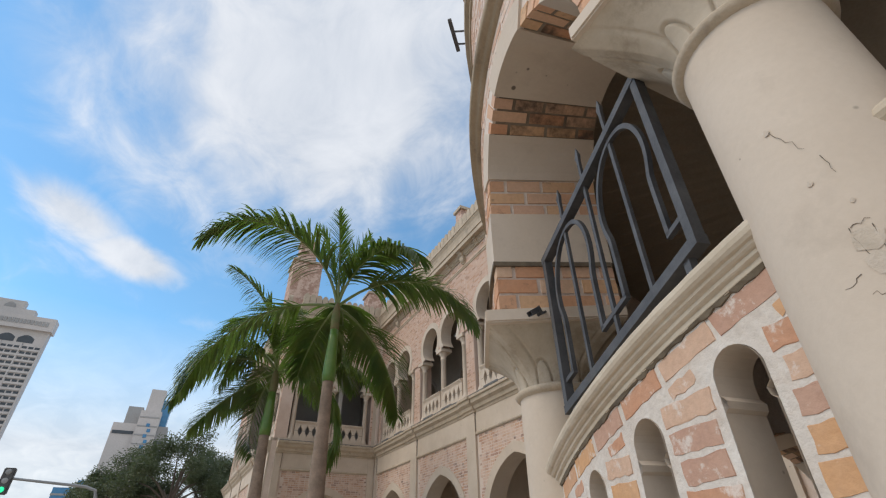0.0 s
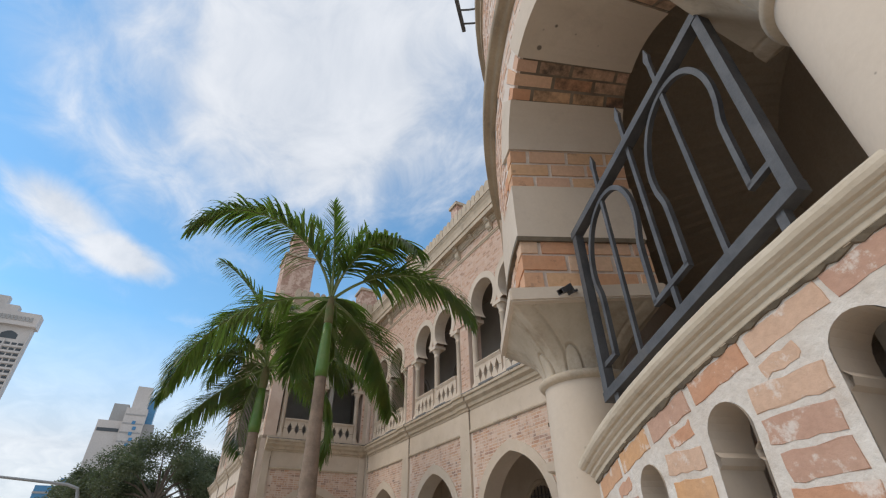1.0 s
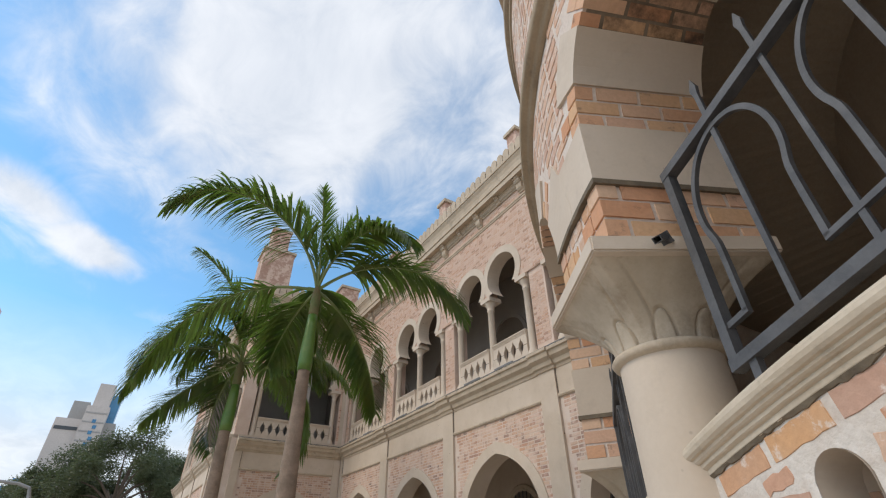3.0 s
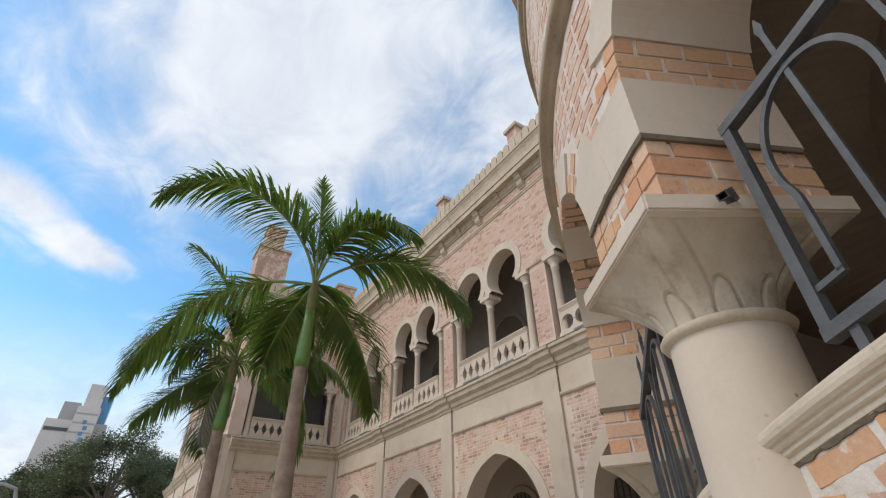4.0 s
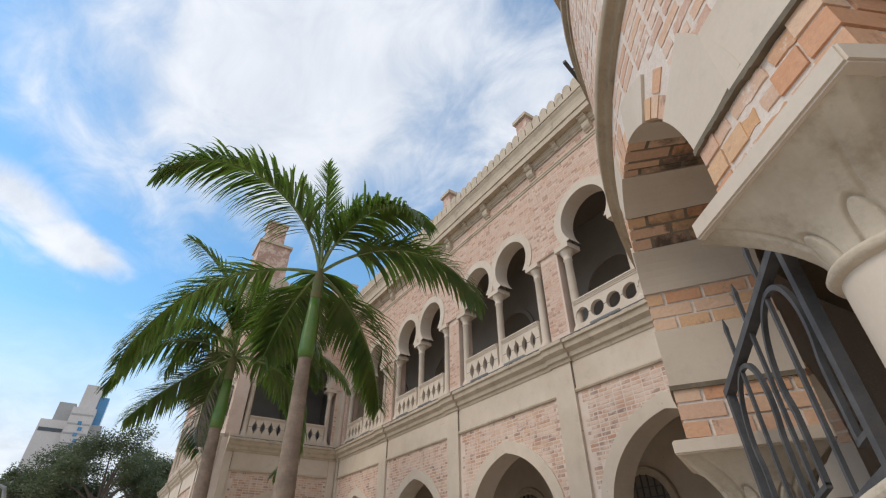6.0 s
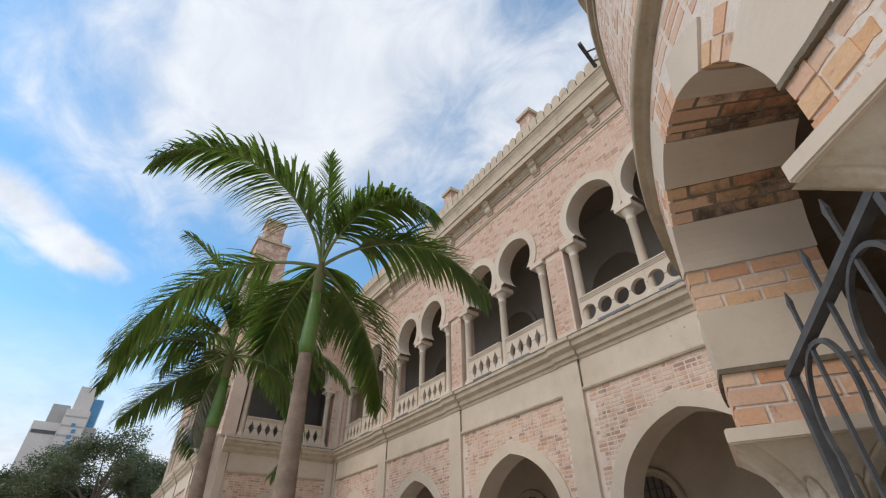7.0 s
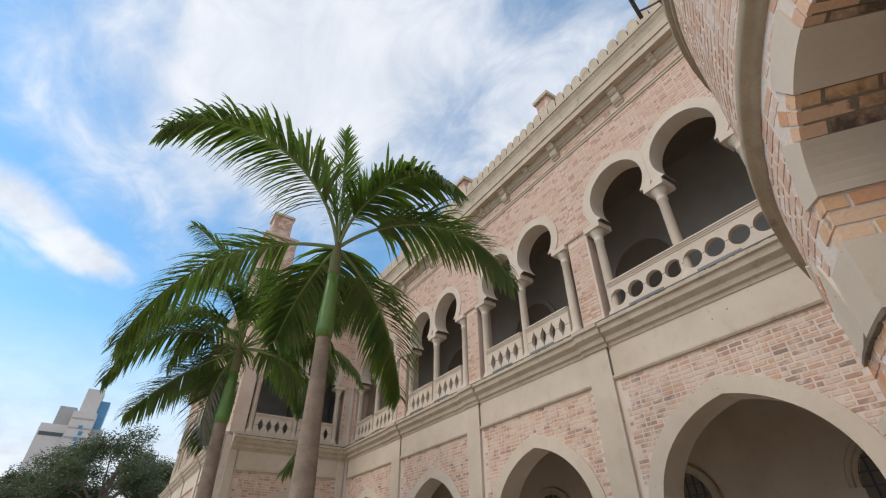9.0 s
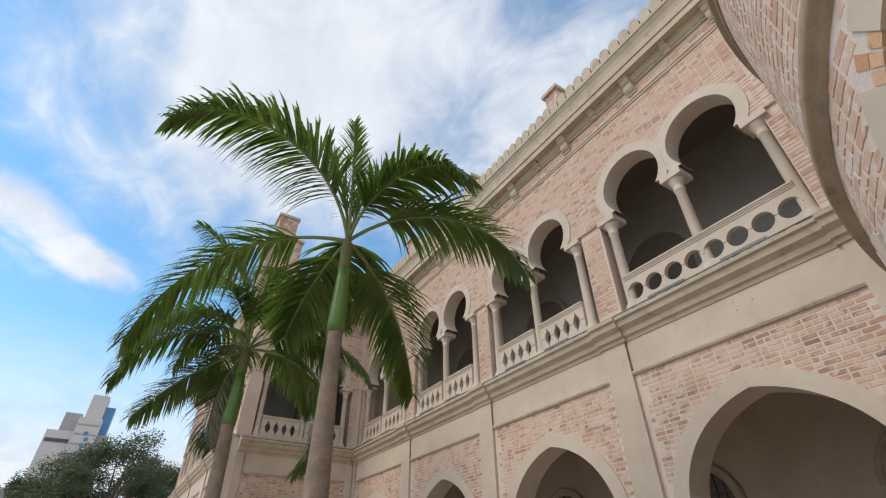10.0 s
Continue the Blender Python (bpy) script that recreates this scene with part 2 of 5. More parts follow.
def prism(bm, fn, u0, u1, lo0, lo1, hi0, hi1, d0, d1):
    """A block between u0 and u1, d0 (back) and d1 (front), with its own heights at both ends."""
    v = [bm.verts.new(fn(u, d, z)) for u, d, z in (
        (u0, d0, lo0), (u1, d0, lo1), (u1, d1, lo1), (u0, d1, lo0), (u0, d0, hi0), (u1, d0, hi1), (u1, d1, hi1), (u0, d1, hi0))]
    for q in ((0, 3, 2, 1), (4, 5, 6, 7), (0, 1, 5, 4), (1, 2, 6, 5), (2, 3, 7, 6), (3, 0, 4, 7)):
        bm.faces.new([v[i] for i in q])


def strips(bm, fn, us, lo, hi, d0, d1):
    """A wall of blocks along us, between the heights lo(u) and hi(u)."""
    e = 1e-5
    for a, b in zip(us, us[1:]):
        if b - a < 1e-4:
            continue
        l0, l1, h0, h1 = lo(a + e), lo(b - e), hi(a + e), hi(b - e)
        if h0 - l0 < 1e-4 and h1 - l1 < 1e-4:
            continue
        prism(bm, fn, a, b, l0, l1, h0, h1, d0, d1)
    bmesh.ops.remove_doubles(bm, verts=bm.verts[:], dist=1e-4)


def local(u, d, z):
    return Vector((u, d, z))


def box(bm, x0, x1, y0, y1, z0, z1, fn=local):
    prism(bm, fn, x0, x1, z0, z0, z1, z1, y0, y1)


def lathe(bm, profile, n=24, at=(0, 0, 0), caps=False):
    """profile: (radius, z) from bottom to top."""
    rows = [[Vector((at[0] + r * math.cos(2 * math.pi * j / n), at[1] + r * math.sin(2 * math.pi * j / n), at[2] + z)) for j in range(n)] for r, z in profile]
    surf(bm, rows, close_cols=True, caps=caps)


def tube(bm, pts, r, n=8, flat=None):
    """A round bar along pts; flat: (width, thickness) for a flat bar."""
    rows = []
    for i, p in enumerate(pts):
        p = Vector(p)
        t = (Vector(pts[min(i + 1, len(pts) - 1)]) - Vector(pts[max(i - 1, 0)])).normalized()
        a = t.cross(Vector((0, 0, 1)))
        if a.length < 1e-3:
            a = t.cross(Vector((1, 0, 0)))
        a.normalize()
        b = t.cross(a)
        rr = r[i] if isinstance(r, (list, tuple)) else r
        rows.append([p + a * rr * math.cos(2 * math.pi * j / n) + b * rr * math.sin(2 * math.pi * j / n) for j in range(n)])
    surf(bm, rows, close_cols=True, caps=True)


def spaced(a, b, step):
    n = max(1, math.ceil((b - a) / step))
    return [a + (b - a) * i / n for i in range(n + 1)]


def brick_block(bm_verts, bm_faces, fn, u, z, w, h, d0, d1, rng, tilt=0.0):
    """Adds one uneven brick face block (five faces) to lists."""
    j = lambda s: rng.uniform(-s, s)
    i = len(bm_verts)
    out = d1 + j(0.002)
    for d, g in ((d0, 0.0), (out, 0.004)):
        for su, sz in ((-1, -1), (1, -1), (1, 1), (-1, 1)):
            uu = u + su * (w / 2 - g) + j(0.004)
            zz = z + sz * (h / 2 - g) + j(0.003) + tilt * (uu - u)
            bm_verts.append(fn(uu, d, zz))
    for q in ((4, 5, 6, 7), (0, 1, 5, 4), (1, 2, 6, 5), (2, 3, 7, 6), (3, 0, 4, 7)):
        bm_faces.append([i + k for k in q])


def mesh_ob(name, verts, faces, mat, parent, label="", kind=""):
    me = bpy.data.meshes.new(name)
    me.from_pydata(verts, [], faces)
    me.materials.append(mat)
    ob = new(name, me)
    ob.parent = parent
    return tagged(ob, label, kind=kind)

# ---- ground ----
bm = bmesh.new()
box(bm, -900, 900, -900, 2500, -0.3, 0.0)
tagged(finish(bm, "ground", ground_mat), "grey paved ground round the building", "ground", kind="structure")

# ---- round stair tower ----
TX, TY, TR, TA = 4.90, -1.04, 3.90, 164.4   # centre, outer radius, heading of the middle of bay 0
STEP, DROP = 32.5, 0.48                     # degrees and fall from bay to bay
SLOPE = DROP / STEP                         # fall for each degree
PIER = 5.3                                  # half of a pier, degrees
PIERS = {-1: -15.15, 0: 15.3, 1: 48.2}       # middles of the piers beside bays 0 and 1
AB0 = 2.71                                  # top of the abacus at the far side of bay 0
WALL = 0.70
CORNICE = 6.05


def tw(k, d, z):
    a = radians(TA - k)
    return Vector((TX + (TR + d) * math.cos(a), TY + (TR + d) * math.sin(a), z))


def deg(s):
    return math.degrees(s / TR)


def tower_pose(k, d, z):
    """Local x along the wall (towards growing k), y outwards, z up."""
    a = radians(TA - k)
    out = Vector((math.cos(a), math.sin(a), 0))
    along = Vector((math.sin(a), -math.cos(a), 0))
    m = Matrix((along, out, Vector((0, 0, 1)))).transposed().to_4x4()
    m.translation = tw(k, d, z)
    return m


def pier_k(i):
    """Middle of the pier between bay i and bay i + 1."""
    if i in PIERS:
        return PIERS[i]
    return PIERS[1] + STEP * (i - 1) if i > 1 else PIERS[-1] + STEP * (i + 1)


def pier_lo(i):
    return pier_k(i) - PIER


def pier_hi(i):
    return pier_k(i) + (4.0 if i == 0 else PIER)


def arch_middle(i):
    return (pier_hi(i - 1) + pier_lo(i)) / 2


def half(i):
    """Half of the opening of bay i, degrees."""
    return (pier_lo(i) - pier_hi(i - 1)) / 2


def arch_r(i):
    return radians(half(i)) * TR


def abacus_z(i):
    """Top of the abacus between bay i and bay i + 1."""
    return AB0 - DROP * i + (0.10 if i < 0 else 0.0)


def arch_z(i):
    return abacus_z(i) + 0.70


tower = thing("round_tower", "round stair tower of pink brick with plaster bands and arches", "tower")
BAYS = range(-2, 4)
rng = random.Random(5)

# upper wall with the arches cut out
bm = bmesh.new()
k_first, k_last = pier_k(-3), pier_k(3)
for i in BAYS:
    kc, zc = arch_middle(i), arch_z(i)
    ks = sorted([pier_k(i - 1), pier_k(i)] + [kc + half(i) * math.sin(math.pi / 2 * s / 10) for s in range(-10, 11)])

    def lo(k, kc=kc, zc=zc, i=i):
        x = (k - kc) / half(i)
        if abs(x) < 1:
            return zc + arch_r(i) * math.sqrt(1 - x * x)
        return abacus_z(i) if x > 0 else abacus_z(i - 1)

    strips(bm, tw, ks, lo, lambda k: CORNICE + 2.6, -WALL, 0.0)
part("wall", bm, tower_mortar, tower, "pale mortar of the curved brick wall")

# rest of the drum, closed behind
bm = bmesh.new()
ks = spaced(k_last, k_first + 360, 6)
strips(bm, tw, ks, lambda k: 0.0, lambda k: CORNICE + 2.6, -WALL, 0.0)
part("wall", bm, mortar, tower)

# jambs' plaster ring: voussoirs, blocks and three courses of brick in turn
SEQ = [("brick", 0.31), ("block", 0.37), ("brick", 0.27), ("block", 0.31), ("brick", 0.25), ("block", 0.33), ("brick", 0.27), ("block", 0.33), ("brick", 0.27), ("block", 0.33)]


def jamb_point(i, side, s, off):
    """The point s metres along the jamb and arch from the abacus on that side (1: far, -1: near), off metres outside the opening: (k, z)."""
    base = abacus_z(i) if side > 0 else abacus_z(i - 1)
    zc = arch_z(i)
    rise = zc - base
    if s < rise:
        return arch_middle(i) + side * (half(i) + deg(off)), base + s
    a = (s - rise) / arch_r(i)
    return arch_middle(i) + side * deg((arch_r(i) + off) * math.cos(a)), zc + (arch_r(i) + off) * math.sin(a)


def voussoir(bm, i, side, s0, s1, depth_out, proud, inner, gap=0.0):
    """A block of the arch ring from s0 to s1."""
    n = max(2, math.ceil((s1 - s0) / 0.06))
    rows = []
    for q in range(n + 1):
        s = s0 + (s1 - s0) * q / n
        a, b = jamb_point(i, side, s, inner), jamb_point(i, side, s, depth_out)
        rows.append([tw(a[0], -WALL - 0.004, a[1]), tw(a[0], proud, a[1]), tw(b[0], proud, b[1]), tw(b[0], -0.02, b[1])])
    surf(bm, rows, close_cols=True, caps=True)


brick_sets = {False: ([], []), True: ([], [])}
for i in BAYS:
    rise_near = arch_z(i) - abacus_z(i - 1)
    rise_far = arch_z(i) - abacus_z(i)
    for side, rise in ((1, rise_far), (-1, rise_near)):
        total = rise + arch_r(i) * math.pi / 2
        s, n = 0.0, 0
        while s < total - 0.02:
            what, length = SEQ[n % len(SEQ)]
            e = min(s + length, total)
            if what == "block":
                bm = bmesh.new()
                voussoir(bm, i, side, s, e, 0.24 if n != 1 else 0.364, 0.018 if side > 0 or n != 1 else 0.0165, -0.016)
                bmesh.ops.recalc_face_normals(bm, faces=bm.faces)
                part("voussoir_block", bm, plaster, tower)
            else:
                rows_n = max(2, round((e - s) / 0.095))
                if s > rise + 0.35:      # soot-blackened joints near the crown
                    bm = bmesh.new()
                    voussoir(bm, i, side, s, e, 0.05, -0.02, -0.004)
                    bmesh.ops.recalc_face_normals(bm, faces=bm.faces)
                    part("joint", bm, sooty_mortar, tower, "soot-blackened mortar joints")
                for c in range(rows_n):
                    a = s + (e - s) * (c + 0.05) / rows_n
                    b = s + (e - s) * (c + 0.86 + rng.uniform(-0.03, 0.03)) / rows_n
                    # bricks along the soffit, from front to back
                    cuts = [0.008, -0.235, -0.475, -WALL - 0.006] if c % 2 else [0.008, -0.115, -0.355, -0.59, -WALL - 0.006]
                    cuts = [cuts[0]] + [q + rng.uniform(-0.03, 0.03) for q in cuts[1:-1]] + [cuts[-1]]
                    for f0, f1 in zip(cuts, cuts[1:]):
                        w0 = 0.014 if f0 < 0 else 0
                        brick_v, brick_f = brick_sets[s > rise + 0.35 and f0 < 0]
                        base = len(brick_v)
                        for sv in (a, b):
                            for dd in (f0 - w0, f1 + 0.008):
                                p = jamb_point(i, side, sv, -0.008 + rng.uniform(-0.002, 0.002))
                                brick_v.append(tw(p[0], dd, p[1]))
                        for sv in (a, b):
                            for dd in (f0 - w0, f1 + 0.008):
                                p = jamb_point(i, side, sv, 0.10)
                                brick_v.append(tw(p[0], dd, p[1]))
                        for q in ((0, 1, 3, 2), (4, 6, 7, 5), (0, 4, 5, 1), (2, 3, 7, 6), (0, 2, 6, 4), (1, 5, 7, 3)):
                            brick_f.append([base + t for t in q])
                    if c % 2:
                        brick_v, brick_f = brick_sets[False]
                        base = len(brick_v)
                        for sv in (a, b):
                            for off in (0.112, 0.23):
                                p = jamb_point(i, side, sv, off)
                                brick_v.append(tw(p[0], 0.006, p[1]))
                        for sv in (a, b):
                            for off in (0.112, 0.23):
                                p = jamb_point(i, side, sv, off)
                                brick_v.append(tw(p[0], -0.01, p[1]))
                        for q in ((0, 1, 3, 2), (0, 4, 5, 1), (2, 3, 7, 6), (0, 2, 6, 4), (1, 5, 7, 3)):
                            brick_f.append([base + t for t in q])
            s, n = e, n + 1
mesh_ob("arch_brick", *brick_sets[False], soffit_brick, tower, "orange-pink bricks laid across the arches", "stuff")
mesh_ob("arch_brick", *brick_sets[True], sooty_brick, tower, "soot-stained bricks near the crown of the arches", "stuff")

# weathered ledge under the broad blocks of each pier, underside shade darkening its colour
for i in range(-3, 4):
    bm = bmesh.new()
    rw = random.Random(i + 90)
    ks = spaced(pier_lo(i) - deg(0.022), pier_hi(i) + deg(0.022), 0.7)
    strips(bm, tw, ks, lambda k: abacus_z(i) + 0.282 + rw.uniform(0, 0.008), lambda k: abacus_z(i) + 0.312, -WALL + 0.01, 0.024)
    part("ledge", bm, ledge_mat, tower, "dark weathered ledge below the plaster blocks, underside shade in its colour")

# string course that climbs with the stairs above the arches
HELIX = 4.60


def helix_z(k):
    return HELIX - SLOPE * k


bm = bmesh.new()
prof = [(0.0, -0.02), (0.03, -0.015), (0.035, 0.03), (0.055, 0.04), (0.085, 0.045), (0.09, 0.13), (0.075, 0.15), (0.0, 0.19)]
surf(bm, [[tw(k, d, helix_z(k) + z) for d, z in prof] for k in spaced(k_first, k_last, 1.5)])
part("string_course", bm, weathered, tower, "weathered string course that slopes with the stairs", True)

# string course at the level of the upper floor
bm = bmesh.new()
prof = [(0.0, CORNICE - 0.05), (0.03, CORNICE - 0.04), (0.035, CORNICE + 0.02), (0.05, CORNICE + 0.03), (0.075, CORNICE + 0.05), (0.08, CORNICE + 0.13), (0.0, CORNICE + 0.2)]
surf(bm, [[tw(k, d - 0.01, z) for d, z in prof] for k in spaced(-180, 180, 4)[:-1]], close_rows=True)
part("string_course", bm, weathered, tower, "weathered moulded string course")

# columns, capitals and abaci
COL_K, COL_D, COL_R = 0.6, -0.325, 0.212


def column_meshes():
    bm = bmesh.new()
    lathe(bm, [(COL_R * 1.06, -2.75), (COL_R * 1.04, -1.6), (COL_R * 1.02, -0.9), (COL_R, -0.39)], 56)
    shaft = part("shaft", bm, plaster, None, "", True)
    bm = bmesh.new()
    lathe(bm, [(COL_R, -0.408), (COL_R + 0.020, -0.40), (COL_R + 0.031, -0.383), (COL_R + 0.022, -0.368), (COL_R, -0.358)], 40)
    collar = part("collar", bm, plaster_trim, None, "rounded plaster collar", True)
    # capital: from round to square, with lotus petals in relief
    bm = bmesh.new()
    n, m = 384, 96
    rows = []
    for q in range(m + 1):
        t = q / m
        z = -0.366 + 0.290 * t
        row = []
        for j in range(n):
            a = 2 * math.pi * j / n
            ca, sa = math.cos(a), math.sin(a)
            sq = 1 / max(abs(ca), abs(sa))
            flare = t ** 1.75
            rad = (COL_R * 0.99) * (1 - flare) + flare * (0.379 * (sq * 0.97 + 0.03))
            wide = rad * math.pi / 180
            off = abs(math.degrees(a) % 90 - 45)          # degrees from the nearest corner
            # small rounded petals on the collar, broad leaves that rise to the corners
            x, y = (off - 22.5) / 11.5, t / 0.44
            rho = max(1e-4, math.hypot(x, y))
            slope = max(0.05, math.hypot(x / rho / (11.5 * wide), y / rho / (0.44 * 0.29)))
            dist = (rho - 1) / slope
            edge = (off - (15.0 - 10.0 * max(0.0, t - 0.25) ** 1.1)) * wide
            fade = min(1.0, max(0.0, (t - 0.22) / 0.12)) * (1 - 0.5 * t)
            cut = min(-0.015 * math.exp(-(dist / 0.0055) ** 2), -0.015 * fade * math.exp(-(edge / 0.0075) ** 2))
            puff = 0.006 * max(0.0, 1 - rho ** 2) ** 0.5
            if edge < 0:
                puff += 0.004 * min(1.0, -edge / 0.02) * fade
            row.append((rad + cut + puff) * Vector((ca, sa, 0)) + Vector((0, 0, z)))
        rows.append(row)
    surf(bm, rows, close_cols=True)
    cap = part("capital", bm, capital_plaster, None, "lotus capital with petals in relief", True)
    bm = bmesh.new()
    box(bm, -0.385, 0.385, -0.385, 0.40, -0.078, 0.0)
    bmesh.ops.bevel(bm, geom=bm.edges[:], offset=0.008, segments=2, affect="EDGES")
    ab = part("abacus", bm, plaster, None, "square plaster abacus")
    return shaft, collar, cap, ab


protos = column_meshes()
for i in range(-3, 4):
    for ob in protos:
        share(ob, tower, tower_pose(pier_k(i) + (0.1 if ob.name.startswith("abacus") else COL_K), COL_D, abacus_z(i)))
for ob in protos:
    bpy.data.objects.remove(ob)

# cracks and flaked plaster on the column beside bay 0
flake_mat = material("bare_plaster", (0.63, 0.54, 0.45), 0.95, vary=(0.54, 0.46, 0.37), big=9, bump=0.6)
crack_mat = material("crack", (0.17, 0.14, 0.11), 0.95, bump=0.2)
zk = pier_k(-1) + COL_K
zm = tower_pose(zk, COL_D, 0.0)
r2 = random.Random(17)


def on_column(phi, z, lift):
    return zm @ Vector(((COL_R * 1.03 + lift) * math.sin(phi - 0.6), (COL_R * 1.03 + lift) * math.cos(phi - 0.6), z))


for phi, z, dphi, dz, n in ((0.42, 2.10, -0.10, -0.17, 9), (0.24, 2.10, 0.05, -0.18, 9), (0.42, 2.10, -0.18, 0.01, 5), (0.32, 1.94, 0.2, 0.02, 6), (0.60, 2.42, -0.22, -0.09, 6), (0.52, 2.00, 0.16, -0.015, 5), (0.36, 2.02, -0.06, -0.09, 5), (0.30, 2.30, -0.03, -0.06, 4)):
    bm = bmesh.new()
    pts = [on_column(phi + dphi * q / n + r2.uniform(-0.016, 0.016), z + dz * q / n + r2.uniform(-0.006, 0.006), 0.0008) for q in range(n + 1)]
    tube(bm, pts, [0.0009 * (1 - 0.6 * q / n) for q in range(n + 1)], 5)
    part("crack", bm, crack_mat, tower)
for phi, z, w in ((0.33, 2.07, 0.030), (0.36, 2.015, 0.024), (0.30, 1.965, 0.020), (0.62, 2.43, 0.009), (0.50, 2.24, 0.007), (0.28, 2.16, 0.006)):
    bm = bmesh.new()
    ring = [on_column(phi + (w / COL_R) * math.cos(a) * r2.uniform(0.6, 1.1), z + w * math.sin(a) * r2.uniform(0.7, 1.3), 0.0015) for a in [math.pi * 2 * q / 11 for q in range(11)]]
    mid = on_column(phi, z, 0.0025)
    vs = [bm.verts.new(p) for p in ring]
    c = bm.verts.new(mid)
    lowv = [bm.verts.new(on_column(phi, z, -0.002).lerp(p, 1.0) - (p - on_column(phi, z, -0.05)).normalized() * 0.003) for p in ring]
    for q in range(11):
        bm.faces.new((vs[q], vs[(q + 1) % 11], c))
        bm.faces.new((lowv[q], lowv[(q + 1) % 11], vs[(q + 1) % 11], vs[q]))
    bmesh.ops.recalc_face_normals(bm, faces=bm.faces)
    part("plaster_flake", bm, flake_mat, tower)

# sloping sill with its mouldings, one piece between two columns
PD = -0.25                                  # the parapet's face behind the wall's face
SILL0 = 2.025                               # underside of the sill at the parapet for k = 0


def sill_z(k):
    return SILL0 - SLOPE * k


def pdeg(s):
    return math.degrees(s / (TR + PD))


for i in BAYS:
    bm = bmesh.new()
    prof = [(-0.01, -0.004), (0.010, 0.0), (0.013, 0.004), (0.014, 0.018), (0.022, 0.022), (0.027, 0.026), (0.028, 0.037), (0.036, 0.040), (0.043, 0.046), (0.045, 0.054), (0.055, 0.058), (0.063, 0.067), (0.067, 0.080), (0.065, 0.094), (0.056, 0.106), (0.040, 0.114), (0.015, 0.118), (-0.25, 0.13), (-0.25, -0.004)]
    ks = spaced(pier_k(i - 1) + COL_K + 1.5, pier_k(i) + COL_K - 1.3, 0.8)
    rw = random.Random(i + 50)
    surf(bm, [[tw(k, PD + d + rw.uniform(-0.0008, 0.0008), sill_z(k) + z + rw.uniform(-0.0008, 0.0008)) for d, z in prof] for k in ks], close_cols=True, caps=True)
    bmesh.ops.recalc_face_normals(bm, faces=bm.faces)
    part("sill_moulding", bm, sill_plaster, tower, "cream moulded sill that slopes with the stairs")

# crumbling stained joint under the sill
for i in BAYS:
    bm = bmesh.new()
    ks = spaced(pier_k(i - 1) + COL_K + 1.6, pier_k(i) + COL_K - 1.4, 0.35)
    rw = random.Random(i + 70)
    surf(bm, [[tw(k, PD - 0.01, sill_z(k) - 0.011 + e), tw(k, PD + 0.006 + rw.uniform(-0.003, 0.003), sill_z(k) - 0.010 + e), tw(k, PD + 0.012, sill_z(k) + 0.002), tw(k, PD - 0.01, sill_z(k) + 0.002)] for k in ks for e in (rw.uniform(-0.006, 0.007),)], close_cols=True, caps=True)
    bmesh.ops.recalc_face_normals(bm, faces=bm.faces)
    part("sill_joint", bm, ledge_mat, tower, "dark crumbling joint under the sill")

# parapet wall below the sill, with small arched openings
NSTEP, NK0, NR = 6.69, -1.7, 0.084
NTOP = 0.12                                 # from the sill down to the top of an opening
nh = pdeg(NR)
for i in BAYS:
    bm = bmesh.new()
    a, b = pier_k(i - 1) + COL_K + 1.2, pier_k(i) + COL_K - 1.2
    ks = spaced(a, b, 1.5)
    niches = [NK0 + NSTEP * n for n in range(-40, 60) if a + 3.2 < NK0 + NSTEP * n < b - 3.2]
    for c in niches:
        ks += [c + nh * math.sin(math.pi / 2 * q / 8) for q in range(-8, 9)]
    ks = sorted(ks)

    def near(k):
        for c in niches:
            if abs(k - c) < nh * 0.99999:
                return c
        return None

    def top_of(k):
        c = near(k)
        x = min(1.0, abs(k - c) / nh)
        return sill_z(c) - NTOP - NR + NR * math.sqrt(max(0.0, 1 - x * x))

    strips(bm, tw, ks, lambda k: top_of(k) if near(k) is not None else 0.0, lambda k: sill_z(k), PD - 0.14, PD)
    strips(bm, tw, ks, lambda k: 0.0, lambda k: 0.0 if near(k) is None else sill_z(near(k)) - 1.15, PD - 0.14, PD)
    part("parapet", bm, mortar, tower, "brick parapet with white mortar and small arched openings")
    # plastered lining of each opening with its small impost
    for c in niches:
        bm = bmesh.new()
        z1 = sill_z(c) - NTOP - NR
        line = [(-NR, sill_z(c) - 1.15), (-NR, z1 - 0.082), (-NR + 0.014, z1 - 0.072), (-NR + 0.018, z1 - 0.052), (-NR, z1 - 0.036), (-NR, z1)] + [(-NR * math.cos(math.pi * q / 12), z1 + NR * math.sin(math.pi * q / 12)) for q in range(1, 12)]
        line += [(-x, z) for x, z in line[:6][::-1]]
        g = 0.006
        surf(bm, [[tw(c + pdeg(x * (1 - g / NR)), PD + 0.002, z), tw(c + pdeg(x * (1 - g / NR)), PD - 0.145, z)] for x, z in line])
        part("opening_lining", bm, plaster, tower)

# helical stair slab, newel and ceilings inside
bm = bmesh.new()
ks = spaced(k_first, k_last, 3)
surf(bm, [[tw(k, -WALL + 0.05, sill_z(k) - 0.75), tw(k, -2.6, sill_z(k) - 0.75), tw(k, -2.6, sill_z(k) - 1.0), tw(k, -WALL + 0.05, sill_z(k) - 1.0)] for k in ks], close_cols=True, caps=True)
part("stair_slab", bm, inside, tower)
bm = bmesh.new()
surf(bm, [[tw(k, -2.45, 0.0), tw(k, -2.45, CORNICE + 2.4)] for k in spaced(-180, 180, 8)[:-1]], close_rows=True)
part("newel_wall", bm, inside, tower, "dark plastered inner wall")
bm = bmesh.new()
